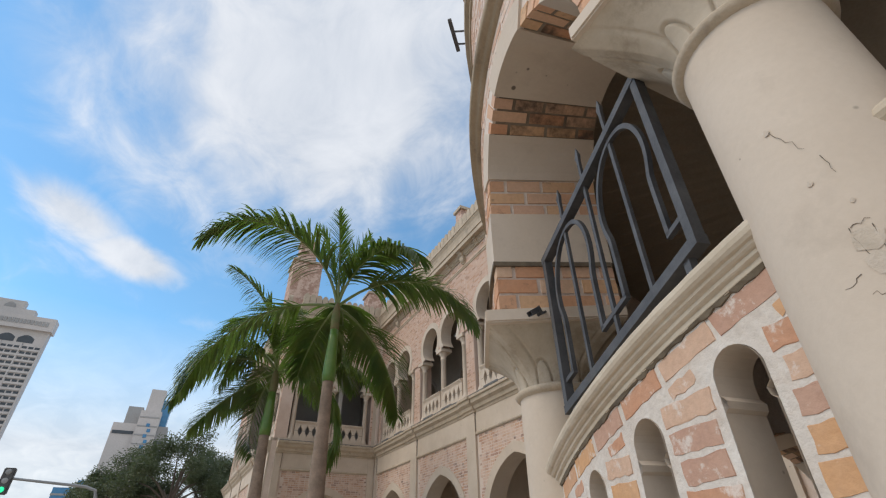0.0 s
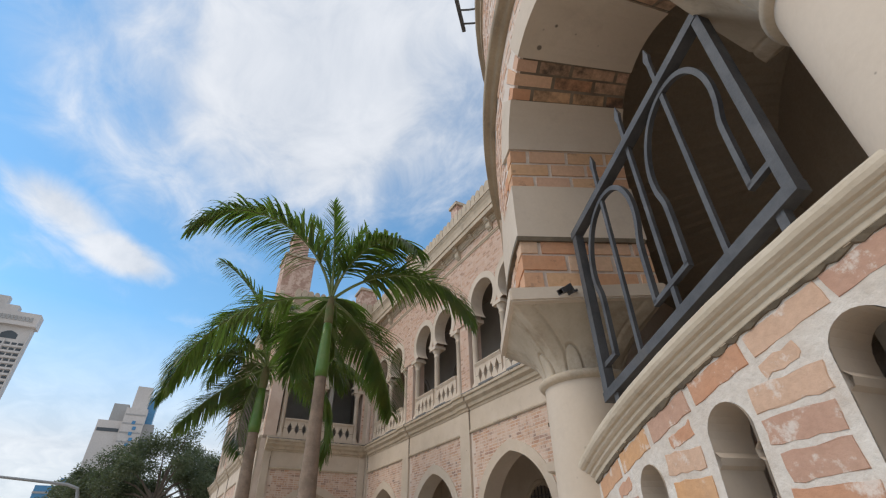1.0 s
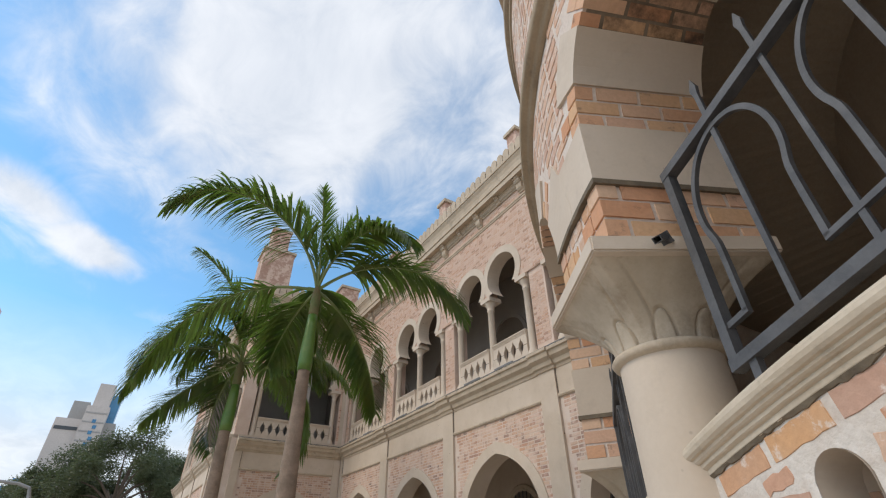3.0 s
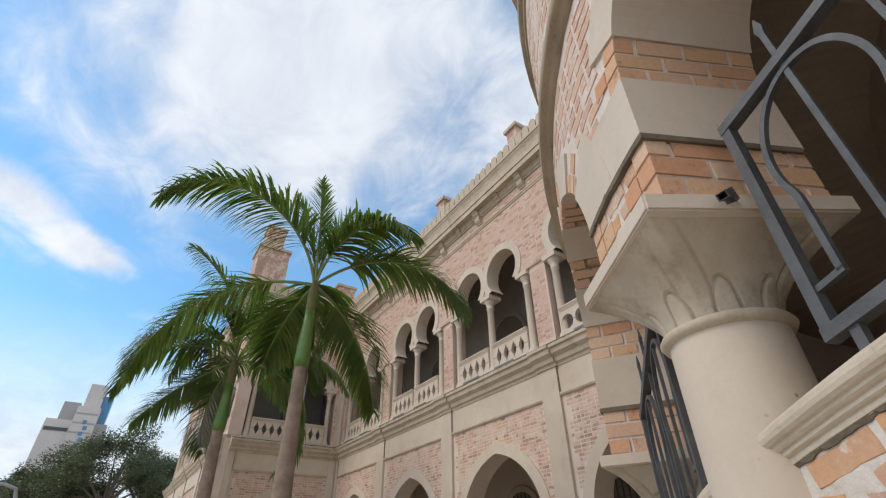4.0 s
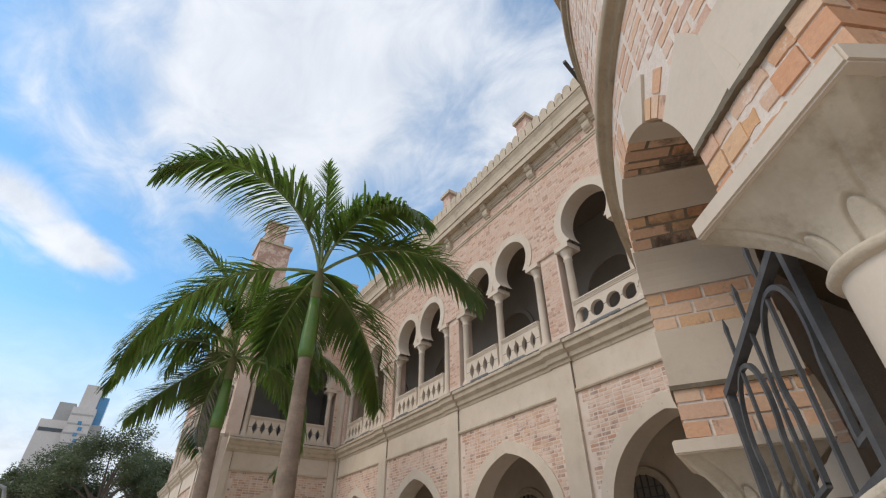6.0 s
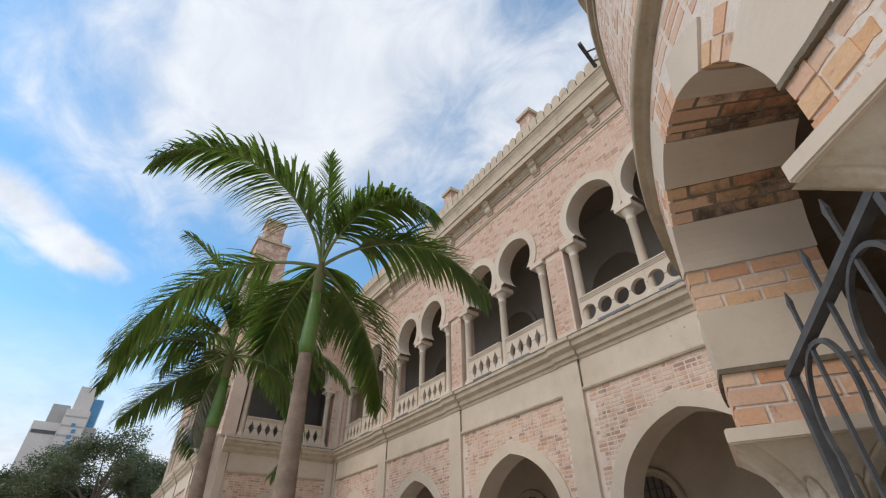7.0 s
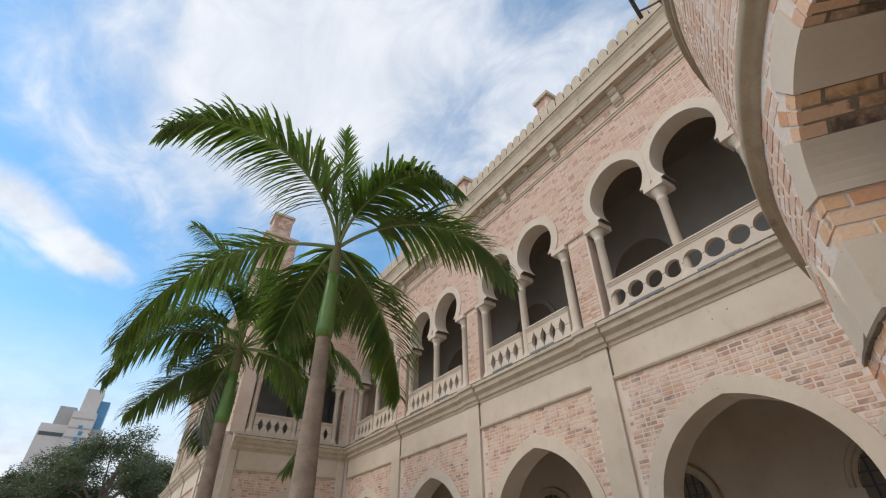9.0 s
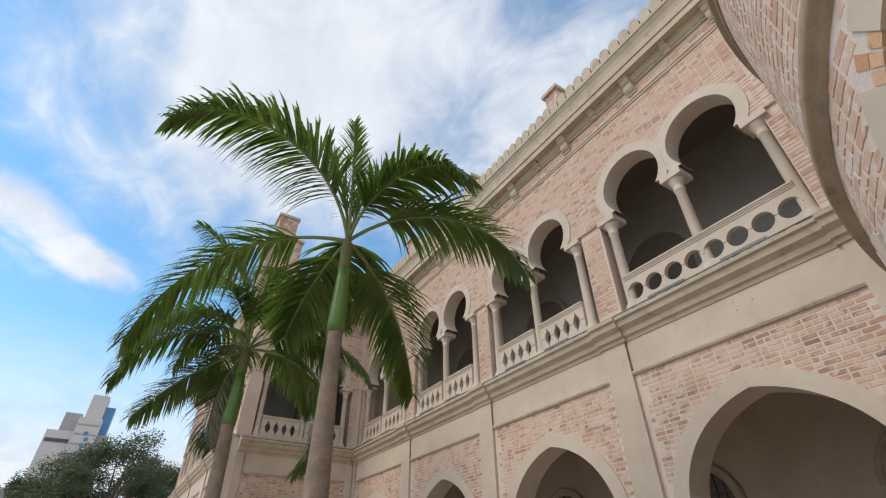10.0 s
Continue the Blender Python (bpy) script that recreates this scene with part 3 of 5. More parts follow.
surf(bm, [[tw(k, -WALL + 0.02, sill_z(k) + 3.15), tw(k, -2.6, sill_z(k) + 3.15), tw(k, -2.6, sill_z(k) + 3.4), tw(k, -WALL + 0.02, sill_z(k) + 3.4)] for k in ks], close_cols=True, caps=True)
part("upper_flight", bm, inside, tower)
bm = bmesh.new()
lathe(bm, [(0.01, CORNICE + 2.55), (TR + 0.15, CORNICE + 2.55), (TR + 0.15, CORNICE + 2.7), (0.01, CORNICE + 2.9)], 48, (TX, TY, 0))
part("roof", bm, plaster_trim, tower)

# ---- railings in the tower's arches ----


def railing(half):
    """An iron grille of flat bars with two arch motifs, in local x (along), y (outwards), z; it slopes with the stairs."""
    e = thing("window_railing", "dark grey wrought iron railing with spikes and arch motifs", "railing", "railings in the tower's arches")
    g = SLOPE * math.degrees(1 / 3.6)
    h = 0.86

    def pt(x, z, y=0.0):
        return Vector((x, y, z - g * x))

    def bar(name, pts, w, d, label=""):
        bm = bmesh.new()
        n = len(pts)
        rows = []
        for q, (x, z) in enumerate(pts):
            x0, z0 = pts[max(q - 1, 0)]
            x1, z1 = pts[min(q + 1, n - 1)]
            tx, tz = x1 - x0, z1 - z0
            L = math.hypot(tx, tz) or 1
            nx, nz = -tz / L * w / 2, tx / L * w / 2
            rows.append([pt(x + nx, z + nz, -d / 2), pt(x + nx, z + nz, d / 2), pt(x - nx, z - nz, d / 2), pt(x - nx, z - nz, -d / 2)])
        surf(bm, rows, close_cols=True, caps=True)
        bmesh.ops.recalc_face_normals(bm, faces=bm.faces)
        return part(name, bm, iron, e, label)

    bar("top_rail", [(-half - 0.02, h), (half + 0.02, h)], 0.04, 0.05)
    bar("bottom_rail", [(-half - 0.02, 0.02), (half + 0.02, 0.02)], 0.04, 0.05)
    for s in (-1, 1):
        bar("post", [(s * half, 0.02), (s * half, h)], 0.036, 0.044)
        bar("foot", [(s * (half - 0.06), -0.16), (s * (half - 0.06), 0.0)], 0.03, 0.03)
    leg = half * 0.31
    rise = [(leg, 0.145), (leg, 0.40), (leg * 1.04, 0.44), (leg * 1.15, 0.50), (leg * 1.18, 0.58), (leg * 1.10, 0.66), (leg * 0.90, 0.735), (leg * 0.6, 0.79), (leg * 0.25, 0.815), (0.0, 0.82)]
    for s in (-1, 1):
        c = s * half * 0.5
        line = [(c - x, z) for x, z in rise] + [(c + x, z) for x, z in rise[::-1][1:]]
        for turn in range(2):    # round the bends
            line = [line[0]] + [p for a, b in zip(line, line[1:]) for p in ((0.75 * a[0] + 0.25 * b[0], 0.75 * a[1] + 0.25 * b[1]), (0.25 * a[0] + 0.75 * b[0], 0.25 * a[1] + 0.75 * b[1]))] + [line[-1]]
        bar("arch_bar", line, 0.02, 0.022)
        bar("arch_foot", [(s * half, 0.145), (c + s * leg - s * 0.01, 0.145)], 0.02, 0.022)
    bar("arch_foot", [(-half * 0.5 + leg - 0.01, 0.145), (half * 0.5 - leg + 0.01, 0.145)], 0.02, 0.022)
    for c in (-half * 0.5, 0.0, half * 0.5):
        bm = bmesh.new()
        ring = lambda z, w, d: [pt(c - w, z, -d), pt(c + w, z, -d), pt(c + w, z, d), pt(c - w, z, d)]
        surf(bm, [ring(0.03, 0.010, 0.008), ring(h + 0.15, 0.010, 0.008), ring(h + 0.19, 0.017, 0.009), ring(h + 0.25, 0.002, 0.002)], close_cols=True, caps=True)
        bmesh.ops.recalc_face_normals(bm, faces=bm.faces)
        part("spike_bar", bm, iron, e)
    return e


RAIL_D = -0.31
railing(0.53).matrix_basis = tower_pose(-0.2, RAIL_D, 2.235)
wide = None
for i in BAYS:
    if i == 0:
        continue
    k = arch_middle(i)
    m = tower_pose(k, RAIL_D, 2.145 - SLOPE * k)
    if wide is None:
        wide = railing(0.56)
        wide.matrix_basis = m
    else:
        copy_thing(wide, m)

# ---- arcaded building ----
# plaster toned down so that its colour carries the loggia's shade
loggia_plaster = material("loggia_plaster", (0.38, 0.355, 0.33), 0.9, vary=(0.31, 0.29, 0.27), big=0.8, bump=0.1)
# dark tone for ceiling and doorways, with the rooms' shade in the colour
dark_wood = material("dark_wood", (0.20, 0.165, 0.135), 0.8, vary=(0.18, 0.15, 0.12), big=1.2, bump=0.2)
FX = 8.5            # street face of the long wing
BAY = 4.75
building = thing("arcaded_building", "two-storey arcaded building of pink brick with cream plaster trim", "building")
Z_FRIEZE, Z_STRING, Z_SILL, Z_RAIL, Z_SPRING, Z_ARCH = 5.02, 5.70, 6.25, 7.22, 8.92, 9.48
Z_LINE, Z_CORN, Z_TOP = 11.72, 12.16, 13.30
RING = 0.25                          # ring width of the upper arches
PLAIN, WIDE = (0.73, 1.80, 0.0), (0.79, 1.85, -0.09)   # arch radius, spacing of the columns, shift along the wall


def long_wall(y):
    """Bay of a wing that runs along y and looks to -x."""
    return Matrix(((0, -1, 0, FX), (1, 0, 0, y), (0, 0, 1, 0), (0, 0, 0, 1)))


def end_wall(x, y):
    """Bay that looks to -y."""
    return Matrix(((-1, 0, 0, x), (0, -1, 0, y), (0, 0, 1, 0), (0, 0, 0, 1)))


LA_HALF, LA_SPRING, LA_TOP = 1.62, 2.45, 4.12


def low_arch(u, grow=0.0):
    """Height of the pointed lower arch's inner line over u, or None outside."""
    w = LA_HALF + grow
    x = abs(u) / w
    if x >= 1:
        return None
    rise = LA_TOP - LA_SPRING + grow
    # two arcs that meet in a blunt point
    c = 0.28 * w
    R = w + c
    top = math.sqrt(R * R - c * c)
    return LA_SPRING + math.sqrt(max(0.0, R * R - (abs(u) + c) ** 2)) * rise / top


def bay_bricks(lower, upper, rng_seed, shape=PLAIN):
    UR, COLS, OFF = shape
    r = random.Random(rng_seed)
    v, f = [], []
    low_list = []
    ch, cw = 0.088, 0.245
    if lower:
        z = 2.2
        row = 0
        while z < Z_FRIEZE - 0.05:
            u = -BAY / 2 + 0.30 + (cw / 2 if row % 2 else 0.0)
            while u < BAY / 2 - 0.30:
                ww = cw if r.random() < 0.7 else cw / 2
                c = u + ww / 2
                a = low_arch(c, 0.30)
                if (a is None or z > a) and c + ww / 2 < BAY / 2 - 0.29:
                    low_list.append((c, z, ww - 0.020))
                u += ww
            z += ch
            row += 1
    if upper:
        z = Z_SPRING + 0.05
        row = 0
        while z < Z_CORN - 0.04:
            u = -BAY / 2 + (cw / 2 if row % 2 else 0.0)
            while u < BAY / 2 - 0.02:
                ww = cw if r.random() < 0.7 else cw / 2
                c = u + ww / 2
                ok = not (Z_LINE - 0.09 < z < Z_LINE + 0.12)
                for s in (-0.5, 0.5):
                    if math.hypot(c - OFF - s * COLS, z - Z_ARCH) < UR + RING - 0.03 or (abs(c - OFF - s * COLS) < UR and z < Z_ARCH):
                        ok = False
                if ok:
                    brick_block(v, f, local, c, z, min(ww, BAY / 2 - u) - 0.020, ch - 0.018, -0.01, 0.008, r)
                u += ww
            z += ch
            row += 1
        for s in (-1, 1):     # brick piers between the bays
            z = Z_SILL + 0.35
            row = 0
            while z < Z_SPRING - 0.15:
                for c, ww in (((2.20, 0.22), (2.335, 0.08)) if row % 2 else ((2.16, 0.13), (2.30, 0.15))):
                    brick_block(v, f, local, s * c, z, ww - 0.01, ch - 0.014, -0.08, -0.052, r)
                z += ch
                row += 1
    return v, f, low_list


def extrude_profile(bm, prof, u0, u1):
    """prof: (outwards, z)."""
    surf(bm, [[local(u, d, z) for d, z in prof] for u in (u0, u1)], close_cols=True, caps=True)
    bmesh.ops.recalc_face_normals(bm, faces=bm.faces)


def mid_clip(s, u):
    """Keeps the ring of each arch on its own side of the middle column."""
    return min(u, -0.002) if s < 0 else max(u, 0.002)


def make_bay(round_holes):
    """The parts of one bay, in local u, outwards and z."""
    UR, COLS, OFF = WIDE if round_holes else PLAIN
    obs = []

    def add(name, bm, mat, label="", smooth=False):
        obs.append(part(name, bm, mat, None, label, smooth))

    H = BAY / 2
    # ground floor wall with its pointed arch
    bm = bmesh.new()
    us = sorted([-H, H] + [LA_HALF * math.sin(math.pi / 2 * q / 14) for q in range(-14, 15)])
    strips(bm, local, us, lambda u: low_arch(u) or 0.0, lambda u: Z_SILL, -0.55, 0.0)
    add("wall", bm, facade_mortar)
    # plaster ring of the lower arch
    bm = bmesh.new()
    rows = []
    pts = [math.sin(math.pi / 2 * q / 20) for q in range(-20, 21)]
    inner = [(LA_HALF * p, low_arch(LA_HALF * p * 0.99999) or LA_SPRING) for p in pts]
    outer = [((LA_HALF + 0.30) * p, low_arch((LA_HALF + 0.30) * p * 0.99999, 0.30) or LA_SPRING) for p in pts]
    inner = [(inner[0][0], 0.0)] + inner + [(inner[-1][0], 0.0)]
    outer = [(outer[0][0], 0.0)] + outer + [(outer[-1][0], 0.0)]
    for (a, b), (c, d) in zip(inner, outer):
        rows.append([local(a, -0.56, b - 0.006), local(a, 0.035, b - 0.006), local(c, 0.035, d), local(c, 0.0, d)])
    surf(bm, rows)
    bmesh.ops.recalc_face_normals(bm, faces=bm.faces)
    add("arch_ring", bm, plaster, "broad cream plaster ring of a pointed arch")
    # upper wall over the double arch
    bm = bmesh.new()
    us = [-H, H]
    for s in (-0.5, 0.5):
        us += [OFF + s * COLS + (UR + 0.1) * math.sin(math.pi / 2 * q / 10) for q in range(-10, 11)]

    def up_lo(u):
        for s in (-0.5, 0.5):
            x = abs(u - OFF - s * COLS)
            if x < UR + 0.1:
                return Z_ARCH + math.sqrt((UR + 0.1) ** 2 - x * x)
        return Z_SPRING

    strips(bm, local, sorted(us), up_lo, lambda u: Z_TOP, -0.45, 0.0)
    for s in (-1, 1):
        box(bm, *sorted((s * 2.08 + min(0.0, OFF * s * 0.6), s * H)), -0.62, -0.06, Z_SILL, Z_SPRING)
    add("upper_wall", bm, upper_mortar)
    for s in (-0.5, 0.5):
        bm = bmesh.new()
        t0 = math.asin((Z_ARCH - Z_SPRING) / (UR + 0.05))
        rows = []
        for q in range(33):
            a = -t0 + (math.pi + 2 * t0) * q / 32
            ca, sa = math.cos(a), math.sin(a)
            zz = lambda rad: max(Z_SPRING, Z_ARCH + rad * sa)
            ro = UR + RING
            rows.append([local(OFF + s * COLS + UR * ca, -0.46, zz(UR)), local(OFF + s * COLS + UR * ca, 0.03, zz(UR)), local(OFF + mid_clip(s, s * COLS + ro * ca), 0.03, zz(ro)), local(OFF + mid_clip(s, s * COLS + ro * ca), -0.02, zz(ro))])
        surf(bm, rows)
        bmesh.ops.recalc_face_normals(bm, faces=bm.faces)
        add("horseshoe_ring", bm, plaster, "cream plaster ring of a horseshoe arch")
    # columns of the loggia
    for s in (-1, 0, 1):
        bm = bmesh.new()
        lathe(bm, [(0.17, Z_SILL + 0.12), (0.17, Z_SILL + 0.24), (0.13, Z_SILL + 0.3), (0.115, Z_SILL + 0.36), (0.105, Z_SPRING - 0.45), (0.125, Z_SPRING - 0.43), (0.125, Z_SPRING - 0.40), (0.105, Z_SPRING - 0.38), (0.13, Z_SPRING - 0.28), (0.19, Z_SPRING - 0.17), (0.2, Z_SPRING - 0.13)], 20, (OFF + s * COLS, -0.17, 0))
        add("column", bm, plaster, "slender cream plaster column", True)
        bm = bmesh.new()
        box(bm, OFF + s * COLS - 0.25, OFF + s * COLS + 0.25, -0.44, 0.05, Z_SPRING - 0.14, Z_SPRING)
        add("impost", bm, plaster)
        bm = bmesh.new()
        box(bm, OFF + s * COLS - 0.19, OFF + s * COLS + 0.19, -0.36, 0.01, Z_SILL, Z_SILL + 0.13)
        add("column_base", bm, plaster)
    # balustrade slabs with holes
    for s in (-1, 1):
        bm = bmesh.new()
        c0 = OFF + s * COLS / 2
        w = COLS / 2 - (0.001 if round_holes else 0.12)
        if round_holes:
            holes = [(c0 + x, 0.198, 0.198) for x in (-0.71, -0.24, 0.24, 0.71)]
        else:
            holes = [(c0 + x, 0.105, 0.27) for x in (-0.51, -0.17, 0.17, 0.51)]
        us = [c0 - w, c0 + w]
        for c, a, b in holes:
            us += [c + a * math.sin(math.pi / 2 * q / 8) for q in range(-8, 9)]
        us = sorted(us)
        zm = (Z_SILL + Z_RAIL) / 2 + 0.02

        def hole(u, holes=holes):
            for c, a, b in holes:
                x = abs(u - c) / a
                if x < 1:
                    return b * math.sqrt(1 - x * x) if round_holes else b * (0.62 * math.sqrt(1 - x * x) + 0.38 * max(0.0, 1 - 2.6 * x))
            return 0.0

        strips(bm, local, us, lambda u: zm + hole(u), lambda u: Z_RAIL - 0.13, -0.16, -0.05)
        strips(bm, local, us, lambda u: Z_SILL + 0.1, lambda u: zm - hole(u), -0.16, -0.05)
        add("balustrade", bm, plaster, "pierced cream balustrade panel")
        edges = [c0 - w] + [q for c, a, b in holes for q in (c - a, c + a)] + [c0 + w]
        for a, b in zip(edges[::2], edges[1::2]):
            bm = bmesh.new()
            box(bm, a, b, -0.052, -0.048, zm - 0.007, zm + 0.007)
            add("joint", bm, ledge_mat)
        bm = bmesh.new()
        extrude_profile(bm, [(-0.22, Z_RAIL - 0.13), (-0.035, Z_RAIL - 0.13), (-0.03, Z_RAIL - 0.10), (-0.015, Z_RAIL - 0.09), (-0.01, Z_RAIL - 0.06), (0.005, Z_RAIL - 0.055), (0.005, Z_RAIL - 0.02), (-0.04, Z_RAIL), (-0.22, Z_RAIL)], c0 - w, c0 + w)
        add("handrail", bm, plaster)
    # pilaster (half of it at each end), frieze, string course, cornice
    bm = bmesh.new()
    box(bm, -H, H, 0.0, 0.03, Z_FRIEZE + 0.02, Z_STRING)
    add("frieze", bm, plaster)
    for s in (-1, 1):
        bm = bmesh.new()
        box(bm, *sorted((s * (H - 0.30), s * H)), 0.0, 0.075, 0.0, Z_STRING)
        add("pilaster", bm, plaster, "flat cream pilaster")
    bm = bmesh.new()
    extrude_profile(bm, [(0.0, Z_FRIEZE - 0.04), (0.05, Z_FRIEZE - 0.04), (0.07, Z_FRIEZE), (0.05, Z_FRIEZE + 0.04), (0.0, Z_FRIEZE + 0.06)], -H + 0.301, H - 0.301)
    add("moulding", bm, plaster_trim)
    prof = [(0.0, Z_STRING), (0.05, Z_STRING), (0.07, Z_STRING + 0.07), (0.12, Z_STRING + 0.10), (0.14, Z_STRING + 0.2), (0.24, Z_STRING + 0.28), (0.26, Z_STRING + 0.40), (0.31, Z_STRING + 0.42), (0.31, Z_STRING + 0.49), (0.0, Z_SILL + 0.005)]
    for a, b, push in ((-H, -H + 0.36, 0.06), (-H + 0.36, H - 0.36, 0.0), (H - 0.36, H, 0.06)):
        bm = bmesh.new()
        extrude_profile(bm, [(d + (push if d > 0.01 else 0), z) for d, z in prof], a, b)
        add("string_course", bm, plaster_trim, "moulded string course with dark weather stains")
    bm = bmesh.new()
    box(bm, -H, H, -0.5, 0.10, Z_SILL - 0.02, Z_SILL + 0.11)
    add("balcony_kerb", bm, plaster)
    for z in (Z_LINE - 0.06, Z_LINE + 0.04):
        bm = bmesh.new()
        extrude_profile(bm, [(0.0, z), (0.03, z), (0.04, z + 0.03), (0.03, z + 0.06), (0.0, z + 0.06)], -H, H)
        add("moulding", bm, plaster_trim)
    bm = bmesh.new()
    extrude_profile(bm, [(0.0, Z_CORN), (0.05, Z_CORN), (0.06, Z_CORN + 0.05), (0.10, Z_CORN + 0.07), (0.13, Z_CORN + 0.16), (0.16, Z_CORN + 0.18), (0.16, Z_CORN + 0.26), (0.0, Z_CORN + 0.26)], -H, H)
    add("bed_moulding", bm, plaster_trim)
    bm = bmesh.new()
    extrude_profile(bm, [(0.0, Z_CORN + 0.262), (0.34, Z_CORN + 0.262), (0.34, Z_CORN + 0.24), (0.37, Z_CORN + 0.24), (0.375, Z_CORN + 0.41), (0.355, Z_CORN + 0.42), (0.355, Z_CORN + 0.45), (0.40, Z_CORN + 0.46), (0.40, Z_CORN + 0.52), (0.41, Z_CORN + 0.66), (0.45, Z_CORN + 0.80), (0.51, Z_CORN + 0.90), (0.51, Z_CORN + 0.94), (0.545, Z_CORN + 0.95), (0.545, Z_CORN + 1.05), (0.0, Z_CORN + 1.12)], -H, H)
    add("cornice", bm, plaster_trim, "projecting cream cornice with a moulded crown")
    # thin tube that draws the dark line beside the pilaster
    bm = bmesh.new()
    tube(bm, [(H - 0.318, 0.045, Z_FRIEZE + 0.06), (H - 0.317, 0.045, Z_STRING)], 0.007, 6)
    add("cable", bm, iron, "thin dark line up the frieze beside the pilaster", True)
    rw = random.Random(12)
    bm = bmesh.new()
    tube(bm, [(-H + BAY * q / 40, 0.20 + rw.uniform(-0.02, 0.02), Z_SILL - 0.02 + rw.uniform(0.0, 0.035)) for q in range(41)], 0.011, 6)
    add("cable", bm, iron, "dark cable lying along the ledge", True)
    bm = bmesh.new()
    tube(bm, [(-H, 0.275, Z_SILL - 0.015), (-0.8, 0.277, Z_SILL - 0.01), (0.7, 0.274, Z_SILL - 0.013), (H, 0.276, Z_SILL - 0.012)], 0.014, 6)
    add("conduit", bm, flood_mat, "grey conduit along the ledge", True)
    for u, big in ((-H, 1), (-1.2, 0), (0.0, 1), (1.2, 0)):
        bm = bmesh.new()
        w = 0.13 if big else 0.09
        top = Z_CORN + 0.262
        if big:      # scrolled console that reaches down to the double moulding
            prof = [(0.0, Z_CORN - 0.27), (0.05, Z_CORN - 0.27), (0.06, Z_CORN - 0.22), (0.10, Z_CORN - 0.20), (0.15, Z_CORN - 0.13), (0.165, Z_CORN - 0.04), (0.155, Z_CORN + 0.05), (0.20, Z_CORN + 0.07), (0.24, Z_CORN + 0.12), (0.25, Z_CORN + 0.17), (0.30, Z_CORN + 0.19), (0.30, top), (0.0, top)]
        else:
            prof = [(0.0, Z_CORN - 0.01), (0.09, Z_CORN - 0.01), (0.12, Z_CORN + 0.06), (0.19, Z_CORN + 0.10), (0.20, Z_CORN + 0.17), (0.26, Z_CORN + 0.19), (0.26, top), (0.0, top)]
        extrude_profile(bm, prof, u - w, u + w)
        add("bracket", bm, plaster_trim, "cream cornice bracket")
    # rounded merlons along the roof edge
    n = 14
    for q in range(n):
        bm = bmesh.new()
        u0 = -H + BAY * q / n
        w = BAY / n - 0.035
        rows = []
        for t in range(9):
            a = math.pi * t / 8
            rows.append((u0 + w / 2 - w / 2 * math.cos(a), Z_CORN + 1.44 + 0.20 * math.sin(a)))
        pts = [(u0, Z_CORN + 1.02)] + rows + [(u0 + w, Z_CORN + 1.02)]
        fr = [bm.verts.new(local(a, 0.44, b)) for a, b in pts]
        bk = [bm.verts.new(local(a, 0.24, b)) for a, b in pts]
        bm.faces.new(fr[::-1])
        bm.faces.new(bk)
        for i in range(len(pts)):
            j = (i + 1) % len(pts)
            bm.faces.new((fr[i], fr[j], bk[j], bk[i]))
        bmesh.ops.recalc_face_normals(bm, faces=bm.faces)
        add("merlon", bm, plaster_trim)
    # rooms behind: floor, back walls, ceilings
    bm = bmesh.new()
    box(bm, -H, H, -6.0, -0.551, Z_SILL - 0.35, Z_SILL + 0.02)
    add("loggia_floor", bm, plaster)
    bm = bmesh.new()
    box(bm, -H, H, -4.4, -4.2, 0.0, Z_SILL - 0.35)
    add("back_wall", bm, plaster, "shaded plaster wall behind the arcade")
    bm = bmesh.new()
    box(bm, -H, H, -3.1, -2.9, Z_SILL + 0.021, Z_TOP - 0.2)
    add("loggia_wall", bm, loggia_plaster, "inner wall of the loggia, plaster darkened for shade")
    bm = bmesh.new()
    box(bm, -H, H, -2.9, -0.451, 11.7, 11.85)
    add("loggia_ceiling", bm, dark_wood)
    bm = bmesh.new()
    box(bm, -H, H, -6.2, 0.0, Z_CORN + 0.98, Z_CORN + 1.10)
    add("roof", bm, plaster_trim)
    # inner doorway with a fanlight in the ground floor's back wall
    mid = -0.81
    bm = bmesh.new()
    rows = []
    for q in range(21):
        a = math.pi * q / 20
        ca, sa = math.cos(a), math.sin(a)
        rows.append([local(mid + rad * ca, y, 3.0 + rad * sa) for rad, y in ((0.84, -4.2), (0.84, -4.14), (0.93, -4.14), (0.95, -4.11), (1.03, -4.10), (1.06, -4.13), (1.06, -4.2))])
    surf(bm, rows)
    bmesh.ops.recalc_face_normals(bm, faces=bm.faces)
    add("door_arch", bm, plaster_trim)
    bm = bmesh.new()
    for q in range(-3, 4):
        x = q * 0.21
        box(bm, mid + x - 0.015, mid + x + 0.015, -4.19, -4.16, 1.0, 3.0 + math.sqrt(0.84 ** 2 - x * x))
    for z in (2.4, 2.7, 3.0, 3.25, 3.5):
        w = 0.84 if z <= 3.0 else math.sqrt(0.84 ** 2 - (z - 3.0) ** 2)
        box(bm, mid - w, mid + w, -4.19, -4.165, z - 0.015, z + 0.015)
    add("window_grille", bm, iron, "dark iron grille")
    bm = bmesh.new()
    rows = []
    for q in range(21):
        a = math.pi * q / 20
        rows.append([local(mid + 0.83 * math.cos(a), -4.196, 3.0 + 0.83 * math.sin(a)), local(mid + 0.83 * math.cos(a), -4.196, 0.5)])
    surf(bm, rows)
    add("door_leaf", bm, dark_wood)
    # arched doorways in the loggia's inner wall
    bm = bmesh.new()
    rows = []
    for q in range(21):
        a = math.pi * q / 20
